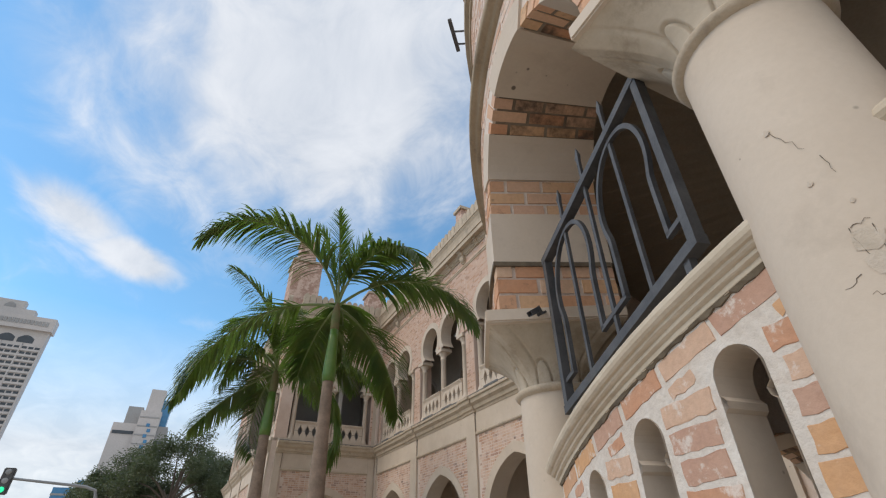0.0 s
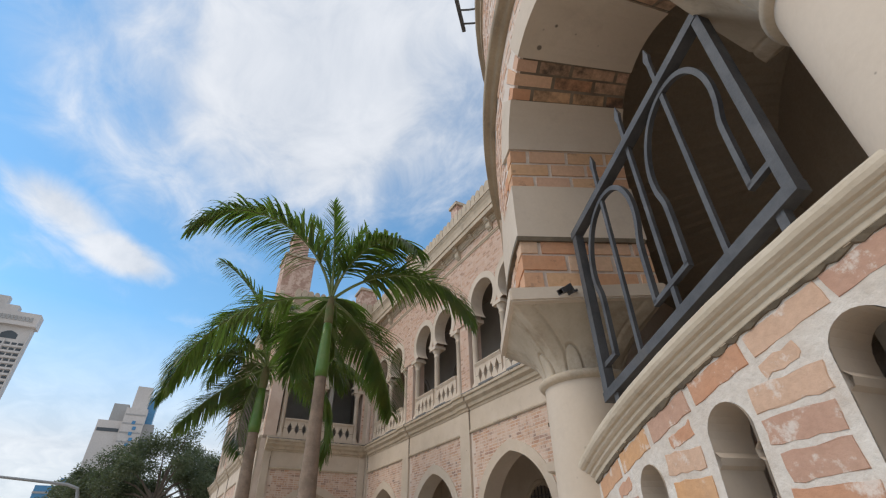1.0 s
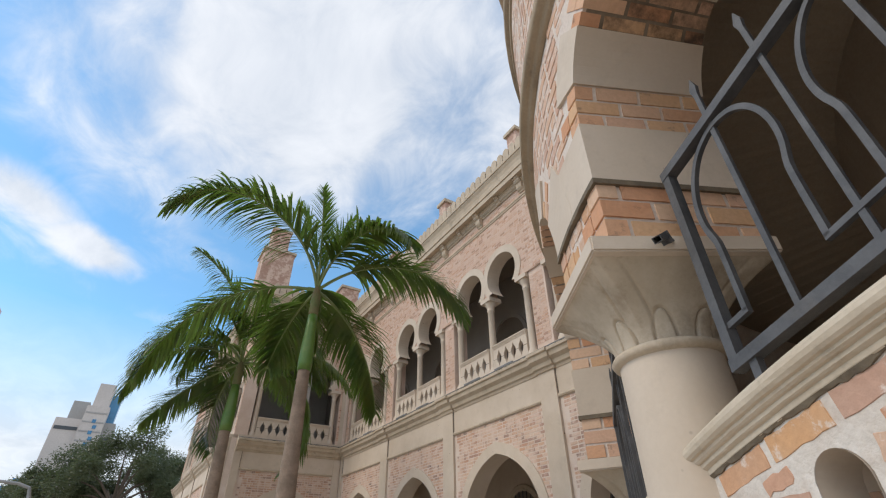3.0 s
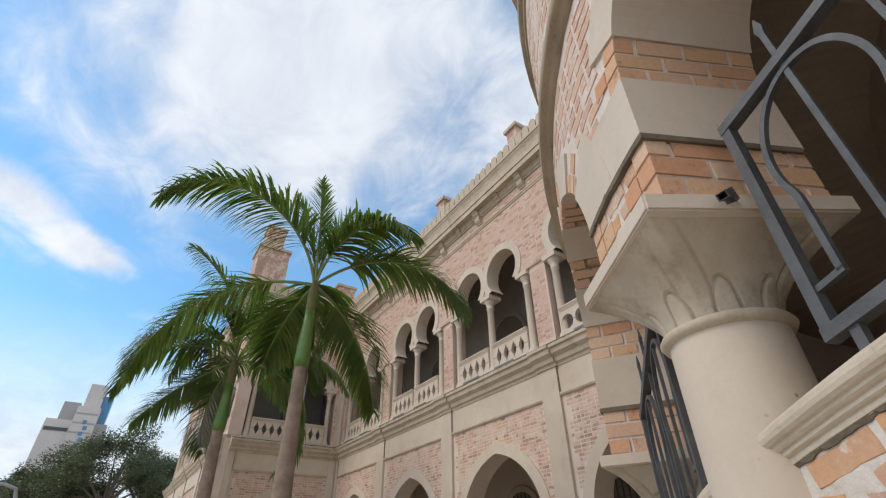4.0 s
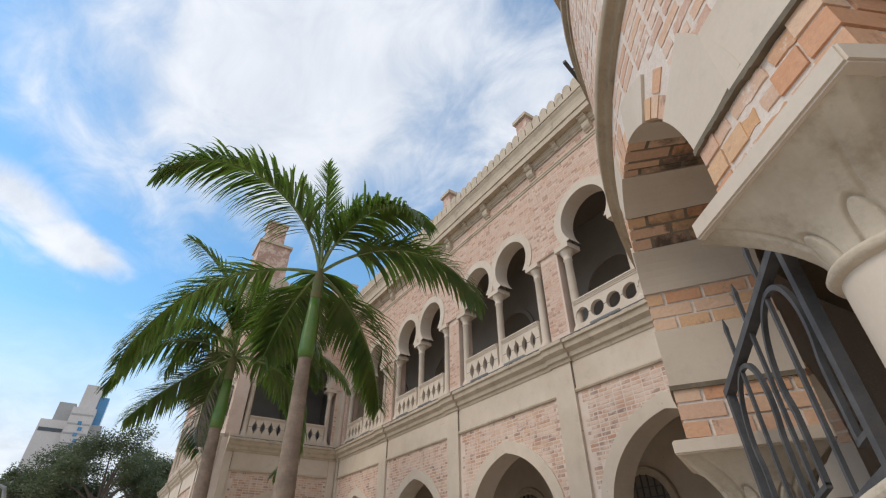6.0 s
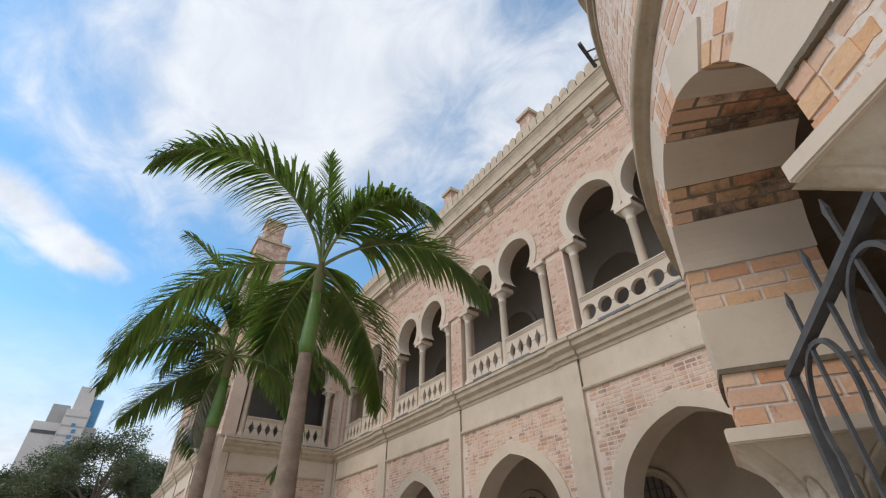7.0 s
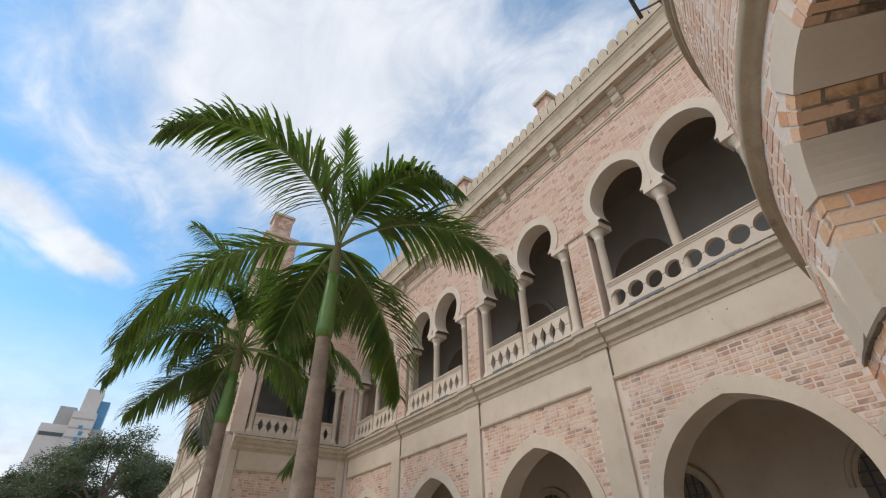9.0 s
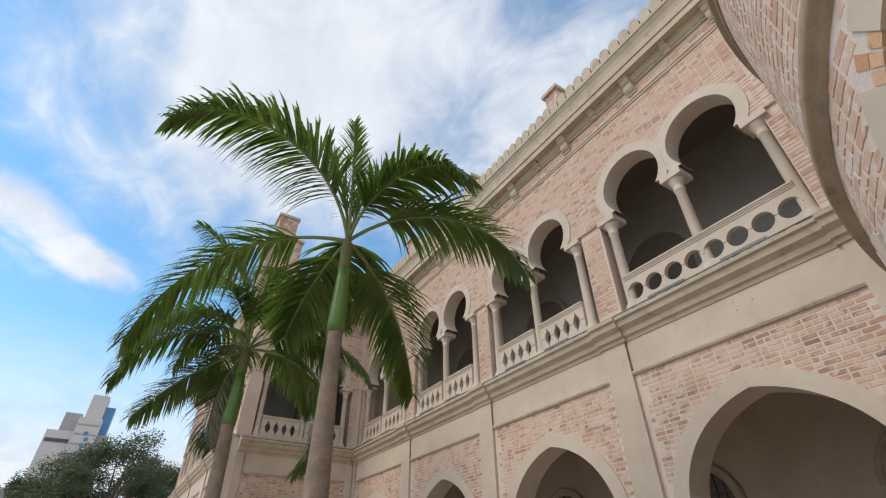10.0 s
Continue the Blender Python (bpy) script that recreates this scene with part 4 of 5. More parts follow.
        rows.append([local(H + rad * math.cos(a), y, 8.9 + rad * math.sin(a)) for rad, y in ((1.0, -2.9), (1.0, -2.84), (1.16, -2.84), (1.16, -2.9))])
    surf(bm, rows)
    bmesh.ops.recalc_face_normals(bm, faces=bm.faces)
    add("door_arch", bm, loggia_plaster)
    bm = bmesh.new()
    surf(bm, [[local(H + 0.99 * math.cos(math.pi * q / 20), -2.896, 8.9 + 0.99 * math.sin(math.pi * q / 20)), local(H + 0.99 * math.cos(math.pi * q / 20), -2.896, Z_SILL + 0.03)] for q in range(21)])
    add("door_leaf", bm, dark_wood, "dark panel of an arched doorway")
    return obs


bay_round, bay_oval = make_bay(True), make_bay(False)
for ob in bay_round + bay_oval:
    scene.collection.objects.unlink(ob)
ROOT = 5.85
sites = [(long_wall(ROOT + BAY * i), i == 0) for i in range(-1, 4)]
END_Y = ROOT + BAY * 3.5
CORNER_X = FX - BAY - 0.35
sites.append((end_wall(FX - 0.12 - BAY / 2, END_Y), False))
for i in range(4):
    m = long_wall(END_Y + BAY * (i + 0.5) + 0.02)
    m[0][3] = CORNER_X
    sites.append((m, False))
bv, bf, bl = bay_bricks(True, True, 3)
wv, wf, _ = bay_bricks(False, True, 4, WIDE)
first_bay = True
for n, (m, rnd) in enumerate(sites):
    for ob in (bay_round if rnd else bay_oval):
        share(ob, building, m)
    if rnd:
        o = mesh_ob("upper_brick", wv, wf, upper_brick, building, "small pink and brown bricks of the upper wall", "stuff")
        o.matrix_basis = m
    elif first_bay:
        up = mesh_ob("upper_brick", bv, bf, upper_brick, building, "small pink and brown bricks of the upper wall", "stuff")
        up.matrix_basis = m
        first_bay = False
    else:
        share(up, building, m)
r = random.Random(9)
lv, lf = [], []
for c, z, w in bl:
    brick_block(lv, lf, local, c, z, w, 0.070, -0.01, 0.006, r)
low = None
for n, (m, rnd) in enumerate(sites):
    if rnd:
        continue
    if low is None:
        low = mesh_ob("lower_brick", lv, lf, facade_brick, building, "small pink and brown bricks round the lower arches", "stuff")
        low.matrix_basis = m
    else:
        share(low, building, m)

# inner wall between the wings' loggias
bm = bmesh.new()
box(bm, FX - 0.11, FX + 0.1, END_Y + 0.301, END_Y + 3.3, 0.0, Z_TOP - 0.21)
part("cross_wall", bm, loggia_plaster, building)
# added partition that keeps the sun out of the end bay's loggia
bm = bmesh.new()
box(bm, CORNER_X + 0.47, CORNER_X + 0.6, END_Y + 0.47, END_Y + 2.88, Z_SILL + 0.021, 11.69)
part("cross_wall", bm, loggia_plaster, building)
# cross walls that close the wings' ends
for a, b, c, d in ((FX - 0.3, FX + 6.2, END_Y + 0.02, END_Y + 0.3), (FX - 0.12, FX + 6.2, ROOT - 1.5 * BAY - 0.3, ROOT - 1.5 * BAY)):
    bm = bmesh.new()
    box(bm, a, b, c, d, 0.0, Z_TOP)
    part("cross_wall", bm, plaster, building)
bm = bmesh.new()
box(bm, FX - 0.119, FX + 0.0, END_Y - 0.02, END_Y + 0.3, 0.0, Z_TOP)
part("corner_wall", bm, facade_mortar, building)


def pinnacle(x, y, z, w, h):
    bm = bmesh.new()
    box(bm, x - w / 2, x + w / 2, y - w / 2, y + w / 2, z, z + h)
    part("chimney", bm, facade_brick, building, "square brick chimney stub")
    bm = bmesh.new()
    b = w / 2 + 0.08
    box(bm, x - b, x + b, y - b, y + b, z + h, z + h + 0.14)
    vs = [bm.verts.new((x + sx * b, y + sy * b, z + h + 0.141)) for sx, sy in ((-1, -1), (1, -1), (1, 1), (-1, 1))]
    t = bm.verts.new((x, y, z + h + 0.32))
    for i in range(4):
        bm.faces.new((vs[i], vs[(i + 1) % 4], t))
    part("chimney_cap", bm, plaster_trim, building)


for y in (ROOT + BAY * 0.5, ROOT + BAY * 1.5, ROOT + BAY * 2.5):
    pinnacle(FX + 0.05, y, Z_TOP - 0.05, 0.5, 1.35)
# stepped corner turret of the cross wing
pinnacle(CORNER_X + 0.30, END_Y + 1.0, Z_TOP - 0.05, 1.6, 2.85)
pinnacle(CORNER_X + 0.20, END_Y + 0.75, Z_TOP + 2.90, 0.95, 1.30)
pinnacle(FX - 0.55, END_Y + 0.5, Z_TOP - 0.05, 1.0, 1.6)

# ---- palms ----


def leaf_material(name, color, vary, glow):
    m = material(name, color, 0.42, vary=vary, big=1.6, grain=25, bump=0.1)
    n, l = m.node_tree.nodes, m.node_tree.links
    b = n["Principled BSDF"]
    tr = n.new("ShaderNodeBsdfTranslucent")
    tr.inputs["Color"].default_value = (*glow, 1)
    mx = n.new("ShaderNodeMixShader")
    mx.inputs[0].default_value = 0.35
    l.new(b.outputs[0], mx.inputs[1])
    l.new(tr.outputs[0], mx.inputs[2])
    l.new(mx.outputs[0], n["Material Output"].inputs[0])
    return m


palm_leaf = leaf_material("palm_leaf", (0.045, 0.100, 0.022), (0.125, 0.140, 0.028), (0.20, 0.33, 0.05))
palm_rib = material("palm_rib", (0.22, 0.27, 0.10), 0.5, vary=(0.14, 0.2, 0.06), bump=0.1)
palm_shaft = material("palm_shaft", (0.085, 0.19, 0.03), 0.35, vary=(0.14, 0.22, 0.05), big=3, bump=0.1)
palm_sheath = material("palm_sheath", (0.20, 0.16, 0.08), 0.8, vary=(0.13, 0.17, 0.06), big=5, grain=30, bump=0.5)
palm_trunk = material("palm_trunk", (0.32, 0.24, 0.185), 0.9, vary=(0.20, 0.15, 0.115), big=4, grain=35, bump=0.6)
palm_spear = leaf_material("palm_spear", (0.085, 0.17, 0.03), (0.12, 0.20, 0.04), (0.24, 0.40, 0.07))


def frond(parent, base, azimuth, rise, length, droop, seed, leaf=0.85, mat=None, sweep=0.0):
    """A feather leaf: a bent rib with two rows of drooping leaflets."""
    r = random.Random(seed)
    n = 40
    a = radians(azimuth)
    flat = Vector((math.cos(a), math.sin(a), 0))
    side = Vector((-math.sin(a), math.cos(a), 0))
    p = Vector(base)
    pts, tans = [p.copy()], []
    for q in range(n):
        s = (q + 0.5) / n
        e = radians(rise - droop * s ** 1.2)
        t = flat * math.cos(e) + Vector((0, 0, math.sin(e)))
        p = p + t * (length / n)
        pts.append(p.copy())
        tans.append(t)
    tans.append(tans[-1])
    bm = bmesh.new()
    tube(bm, pts[::2] + [pts[-1]], [0.034 * (1 - 0.9 * (i / (n / 2 + 1))) + 0.004 for i in range(len(pts[::2]) + 1)], 6)
    rib = part("frond", bm, palm_rib, parent)
    verts, faces = [], []
    pairs = 62 if sweep else 104
    twist = r.uniform(-0.25, 0.25)
    for q in range(pairs):
        s = 0.21 + 0.78 * q / pairs
        i = min(n - 1, int(s * n))
        b = pts[i].lerp(pts[i + 1], s * n - i)
        t = tans[i]
        up = t.cross(side) * -1
        if up.z < 0:
            up = -up
        L0 = leaf * (math.sin(math.pi * (0.16 + 0.80 * s)) ** 0.55) * (1.05 - 0.25 * s)
        for sg in (-1, 1):
            if r.random() < 0.03:
                continue
            L = L0 * r.uniform(0.82, 1.1)
            lift = r.uniform(-0.25, 0.35) + twist * sg if not sweep else r.uniform(-0.9, 0.9)
            fwd = 0.55 + sweep + 0.5 * s + r.uniform(-0.12, 0.12)
            d = (side * sg + t * fwd + up * lift).normalized()
            w = (0.020 if sweep else 0.036) * r.uniform(0.75, 1.3)
            x = b.copy()
            segs = 4
            base_i = len(verts)
            sag = r.uniform(0.7, 1.5) * (0.45 if sweep else 1.0)
            for g in range(segs + 1):
                u = g / segs
                wide = d.cross(Vector((0, 0, 1)))
                if wide.length < 0.1:
                    wide = t.copy()
                wide = (wide.normalized() + t * 0.5).normalized()
                ww = w * (1 - u) ** 0.5 + 0.002 if g else w * 0.5
                verts.append(x - wide * ww)
                verts.append(x + wide * ww)
                d = (d + Vector((0, 0, -sag * 0.42 * (u + 0.25)))).normalized()
                x = x + d * (L / segs)
            for g in range(segs):
                k = base_i + 2 * g
                faces.append([k, k + 1, k + 3, k + 2])
    me = bpy.data.meshes.new("foliage")
    me.from_pydata(verts, [], faces)
    me.materials.append(mat or palm_leaf)
    ob = new("foliage", me)
    ob.parent = rib
    tagged(ob, kind="stuff")
    return rib


def palm(at, z_ring, z_crown, r_low, r_ring, lean, fronds, seed, label, leaf, spear):
    e = thing("palm_tree", label, "palm tree", "palms before the building")
    x, y = at
    bm = bmesh.new()
    n = int(z_ring / 0.11)
    rr = random.Random(seed)
    rows = []
    for q in range(n + 1):
        t = q / n
        z = z_ring * t
        swell = r_low * (1 - t) + r_ring * t + 0.10 * math.exp(-z * 2.2) + 0.015 * math.sin(t * 5)
        for dz, k in ((0.0, 1.0), (0.018, 1.022), (0.036, 1.0)):
            rows.append([Vector((x + lean[0] * t + swell * k * math.cos(2 * math.pi * j / 22), y + lean[1] * t + swell * k * math.sin(2 * math.pi * j / 22), z + dz + rr.uniform(-0.004, 0.004))) for j in range(22)])
    surf(bm, rows, close_cols=True, caps=True)
    part("trunk", bm, palm_trunk, e, "grey-brown ringed palm trunk", True)
    bm = bmesh.new()
    h = z_crown - z_ring
    at = (x + lean[0], y + lean[1], z_ring)
    lathe(bm, [(r_ring * 1.02, 0.03), (r_ring * 1.10, h * 0.10), (r_ring * 1.04, h * 0.25), (r_ring * 0.84, h * 0.5), (r_ring * 0.72, h * 0.66)], 22, at, True)
    part("crownshaft", bm, palm_shaft, e, "smooth green crownshaft", True)
    bm = bmesh.new()
    lathe(bm, [(r_ring * 0.70, h * 0.63), (r_ring * 0.80, h * 0.68), (r_ring * 0.74, h * 0.76), (r_ring * 0.82, h * 0.82), (r_ring * 0.62, h * 0.92), (r_ring * 0.35, h * 1.03)], 14, at, True)
    part("sheath", bm, palm_sheath, e, "brown withered leaf sheaths above the crownshaft", True)
    top = (x + lean[0], y + lean[1], z_crown - 0.08)
    for i, (az, rise, L, droop) in enumerate(fronds):
        frond(e, top, az, rise, L, droop, seed * 31 + i, leaf)
    for i, (az, rise, L, droop) in enumerate(spear):
        frond(e, top, az, rise, L, droop, seed * 57 + i, leaf * 0.52, palm_spear, 0.7)
    return e


palm((2.5, 8.95), 4.83, 6.80, 0.20, 0.132, (-0.08, 0.0),
     [(192, 75, 4.6, 145), (336, 45, 4.2, 120), (300, 75, 3.4, 145), (36, 0, 3.9, 75), (144, 15, 4.6, 95), (96, 0, 2.8, 50), (70, 40, 3.2, 110)], 3,
     "tall royal palm with a grey ringed trunk and green crownshaft", 1.25, [(160, 84, 2.5, 25), (330, 84, 2.2, 25), (240, 82, 2.5, 30)])
palm((2.5, 17.3), 5.3, 7.75, 0.24, 0.19, (-0.15, 0.0),
     [(144, -20, 3.8, 30), (168, 60, 5.0, 170), (178, 86, 5.2, 62), (332, 0, 5.4, 135), (336, 30, 4.6, 95), (112, -30, 3.6, 110), (288, 45, 3.8, 70), (210, 40, 4.2, 130), (100, 35, 4.0, 110), (30, 25, 4.0, 100), (230, 65, 4.2, 130), (265, 70, 4.4, 120), (155, 35, 4.8, 120), (125, 60, 4.2, 140), (320, 60, 4.0, 140), (0, 50, 4.0, 130)], 4,
     "royal palm with drooping fronds beside a taller palm", 1.35, [(190, 84, 2.2, 15)])

# ---- broadleaf trees far behind ----
tree_leaf = leaf_material("tree_leaf", (0.075, 0.098, 0.05), (0.105, 0.12, 0.06), (0.13, 0.17, 0.07))
bark = material("bark", (0.12, 0.095, 0.075), 0.95, bump=0.5)


def broad_tree(at, height, spread, seed, label):
    e = thing("tree", label, "tree", "trees behind the palms")
    r = random.Random(seed)
    x, y = at
    bm = bmesh.new()
    tube(bm, [(x, y, 0), (x + 0.1, y, height * 0.25), (x - 0.1, y + 0.1, height * 0.45)], [0.38, 0.3, 0.24], 10)
    part("trunk", bm, bark, e)
    tips = []
    for q in range(26):
        a = r.uniform(0, 6.28)
        rad = spread * math.sqrt(r.uniform(0.03, 1))
        z = height * (0.45 + 0.5 * (1 - (rad / spread) ** 1.6) * r.uniform(0.55, 1.0))
        tips.append(Vector((x + rad * math.cos(a), y + rad * math.sin(a), z)))
    for t in tips[:14]:
        bm = bmesh.new()
        b = Vector((x - 0.1, y + 0.1, height * 0.42))
        mid = b.lerp(t, 0.5) + Vector((0, 0, 0.4))
        tube(bm, [b, mid, t], [0.14, 0.09, 0.03], 6)
        part("limb", bm, bark, e)
    verts, faces = [], []
    for t in tips:
        cr = spread * r.uniform(0.22, 0.36)
        for q in range(1000):
            d = Vector((r.gauss(0, 1), r.gauss(0, 1), r.gauss(0, 0.6)))
            d = d / d.length * cr * r.uniform(0.35, 1.05)
            c = t + d
            s = r.uniform(0.07, 0.15)
            u = Vector((r.uniform(-1, 1), r.uniform(-1, 1), r.uniform(-0.6, 0.6))).normalized()
            v = u.cross(Vector((r.uniform(-1, 1), r.uniform(-1, 1), r.uniform(-1, 1)))).normalized()
            i = len(verts)
            verts += [c - u * s, c + v * s * 0.45, c + u * s, c - v * s * 0.45]
            faces.append([i, i + 1, i + 2, i + 3])
    mesh_ob("crown", verts, faces, tree_leaf, e, "dark green crown of many small leaves", "stuff")


broad_tree((-4.2, 62), 14.0, 4.6, 11, "dark green broadleaf tree before distant towers")
broad_tree((-0.2, 57), 15.0, 5.0, 12, "tall dark green broadleaf tree beside the building")
broad_tree((3.2, 64), 15.5, 4.6, 13, "dark green broadleaf tree partly hidden by the building")
broad_tree((-8.0, 68), 10.5, 4.0, 14, "low dark green broadleaf tree before distant towers")

# ---- distant towers ----
conc = material("concrete", (0.64, 0.60, 0.58), 0.8, vary=(0.52, 0.5, 0.49), big=0.05, grain=2, bump=0.05)
conc_grey = material("concrete_grey", (0.40, 0.40, 0.40), 0.8, big=0.05, grain=2, bump=0.05)
dark_glass = material("dark_glass", (0.06, 0.075, 0.09), 0.15, big=0.1, grain=1, bump=0.0)
blue_glass = material("blue_glass", (0.06, 0.22, 0.42), 0.2, vary=(0.08, 0.28, 0.5), big=0.1, grain=1, bump=0.0)


def slab_tower():
    e = thing("hotel_tower", "tall white slab tower with rows of dark windows and signs", "building", "distant towers")
    x0, x1, y0, y1, h = -76.0, -40.6, 150.0, 153.0, 53.6
    bm = bmesh.new()
    box(bm, x0, x1, y0 + 0.6, y1, 0, h)
    part("wall", bm, conc, e)
    bm = bmesh.new()
    box(bm, x0, x1 + 0.6, y0 - 0.6, y1, h, h + 3.6)
    part("parapet", bm, conc, e)
    bm = bmesh.new()
    box(bm, x0, x1 - 8, y0 + 1, y1, h + 3.6, h + 8.0)
    part("penthouse", bm, conc, e)
    bm = bmesh.new()
    box(bm, x0, x1 - 5.0, y0 + 0.5, y1, h + 3.6, h + 5.6)
    part("penthouse", bm, conc, e)
    for q in range(5):
        a = x1 - 2.4 - q * 4.1
        pts = [(a - 3.5, h - 3.4), (a, h - 3.4), (a, h - 2.2)] + [(a - 3.5 * t, h - 2.2 + 0.9 * math.sin(math.pi * t)) for t in (0.15, 0.3, 0.5, 0.7, 0.85)] + [(a - 3.5, h - 2.2)]
        bm = bmesh.new()
        v = [bm.verts.new((u, y0 + 0.55, w)) for u, w in pts]
        bm.faces.new(v)
        part("arched_window", bm, dark_glass, e)
    bm = bmesh.new()
    lathe(bm, [(0.02, 0.25), (1.0, 0.22), (1.25, 0.0)], 20)
    bmesh.ops.transform(bm, matrix=pose(x1 - 11.0, y0 + 0.95, h + 6.0, 90), verts=bm.verts)
    part("emblem", bm, conc_grey, e, "round emblem on the penthouse")
    w_me = None
    for fl in range(24):
        zz = h - 4.6 - fl * 1.43
        for q in range(12):
            bmx = x1 - 0.9 - q * 1.36 - 0.30 * (q // 3)
            if w_me is None:
                bm = bmesh.new()
                box(bm, -0.52, 0.52, -0.02, 0.05, -0.30, 0.30)
                w_me = part("window", bm, dark_glass, e)
                w_me.location = (bmx, y0 + 0.58, zz)
            else:
                share(w_me, e, Matrix.Translation((bmx, y0 + 0.58, zz)))
        bm = bmesh.new()
        box(bm, x0, x1 + 0.12, y0 + 0.22, y0 + 0.6, zz - 0.95, zz - 0.42)
        part("floor_band", bm, conc, e)
    for q in range(5):
        bm = bmesh.new()
        box(bm, x1 - 0.2 - q * 4.38, x1 + 0.08 - q * 4.38, y0 + 0.1, y0 + 0.6, 4.0, h - 3.6)
        part("pier", bm, conc, e)
    # sign bars on the parapet
    for q in range(22):
        bm = bmesh.new()
        box(bm, x1 - 1.2 - q * 0.82, x1 - 0.62 - q * 0.82, y0 - 0.75, y0 - 0.62, h + 1.2, h + 2.4)
        part("sign_bar", bm, conc_grey, e)
    # carried out to its true distance
    far = Vector((0.0, -1.1, 1.55))
    e.matrix_basis = Matrix.Translation(far) @ Matrix.Scale(2.3, 4) @ Matrix.Translation(-far)


def glass_tower():
    e = thing("office_tower", "pale office tower with a white gridded front and blue top", "building", "distant towers")
    y = 220.0
    for name, mat, x0, x1, yy, d, z in (("shaft", conc, -27.5, -19.0, y, 22, 47), ("side_shaft", conc_grey, -19.0, -8.8, y + 1.5, 20, 47), ("white_front", conc, -19.6, -12.4, y - 1.2, 6, 52),
                                  ("top_block", conc, -18.6, -13.2, y + 3, 8, 61.5), ("glass_block", blue_glass, -13.6, -10.0, y + 5, 8, 58), ("low_block", conc_grey, -24.6, -19.4, y + 3, 8, 54)):
        bm = bmesh.new()
        box(bm, x0, x1, yy, yy + d, 0, z)
        part(name, bm, mat, e)
    for q in range(14):
        z = 49.5 - q * 3.3
        bm = bmesh.new()
        box(bm, -19.4, -12.6, y - 1.35, y - 1.15, z - 0.25, z + 0.25)
        part("joint_band", bm, conc_grey, e)
    bm = bmesh.new()
    box(bm, -27.0, -20.0, y - 0.2, y + 0.05, 43.0, 44.2)
    part("window_band", bm, dark_glass, e)
    for z in range(4, 42, 4):
        bm = bmesh.new()
        box(bm, -18.2, -9.4, y + 1.3, y + 1.52, z, z + 1.6)
        part("window_band", bm, dark_glass, e)
    for q in range(5):
        bm = bmesh.new()
        box(bm, -16.4 + (q % 2) * 0.7, -15.2 + (q % 2) * 0.7, y - 1.45, y - 1.2, 38 + q * 2, 39.2 + q * 2)
        part("sign_bar", bm, blue_glass, e)


def blue_block():
    e = thing("low_glass_building", "low building faced with blue glass", "building", "distant towers")
    bm = bmesh.new()
    box(bm, -32.0, -21.8, 185, 200, 0, 20.6)
    part("wall", bm, blue_glass, e)
    bm = bmesh.new()
    box(bm, -27.0, -24.0, 188, 195, 20.6, 23.0)
    part("plant_room", bm, blue_glass, e)
    for z in (3, 7, 11, 15, 18.5):
        bm = bmesh.new()
        box(bm, -32.1, -21.7, 184.8, 185.0, z, z + 0.5)
        part("floor_band", bm, conc_grey, e)


slab_tower()
glass_tower()
blue_block()

# ---- traffic light on its mast arm ----
steel = material("painted_steel", (0.35, 0.36, 0.37), 0.5, 0.4, bump=0.05)
signal = thing("traffic_light", "grey mast arm traffic light showing green", "traffic light")
bm = bmesh.new()
tube(bm, [(-2.75, 23.4, 0), (-2.75, 23.4, 3.7), (-2.85, 23.4, 4.0), (-3.2, 23.4, 4.12), (-5.9, 23.4, 4.32)], [0.09, 0.07, 0.06, 0.055, 0.045], 10)
part("mast", bm, steel, signal)
bm = bmesh.new()
box(bm, -5.95, -5.6, 23.25, 23.5, 3.75, 4.65)
bmesh.ops.bevel(bm, geom=bm.edges[:], offset=0.03, segments=2, affect="EDGES")
part("signal_head", bm, iron, signal, "black signal head")
lamp = bpy.data.materials.new("green_lamp")
lamp.use_nodes = True
lamp.node_tree.nodes["Principled BSDF"].inputs["Base Color"].default_value = (0.02, 0.5, 0.25, 1)
lamp.node_tree.nodes["Principled BSDF"].inputs["Emission Color"].default_value = (0.03, 0.9, 0.4, 1)
lamp.node_tree.nodes["Principled BSDF"].inputs["Emission Strength"].default_value = 1.0
for z, mt in ((3.9, lamp), (4.2, steel), (4.5, steel)):
    bm = bmesh.new()
    lathe(bm, [(0.005, 0.03), (0.08, 0.015), (0.10, 0.0)], 16)
    bmesh.ops.transform(bm, matrix=pose(-5.78, 23.24, z, 90), verts=bm.verts)
    part("lens", bm, mt, signal)

# ---- floodlights ----
glass_front = material("lamp_glass", (0.2, 0.21, 0.22), 0.35, bump=0.0)


def floodlight(m):
    e = thing("floodlight", "small grey linear floodlight on the ledge below the balustrade", "lamp", "ledge floodlights")
    bm = bmesh.new()
    box(bm, -0.42, 0.42, -0.022, 0.022, 0.10, 0.135)
    part("body", bm, flood_mat, e)
    bm = bmesh.new()
    box(bm, -0.40, 0.40, -0.016, 0.016, 0.136, 0.142)
    part("lens", bm, glass_front, e)
    for s in (-0.28, 0.28):
        bm = bmesh.new()
        tube(bm, [(s, 0, 0.0), (s, 0.05, 0.05), (s, 0.0, 0.1)], 0.012, 6)
        part("bracket", bm, iron, e)
    e.matrix_basis = m
    return e


one = None
for i in range(0, 4):
    for s in (-0.85, 0.75):
        m = long_wall(ROOT + BAY * i + s) @ Matrix.Translation((0, 0.19, Z_STRING + 0.50))
        if one is None:
            one = floodlight(m)
        else:
            copy_thing(one, m)

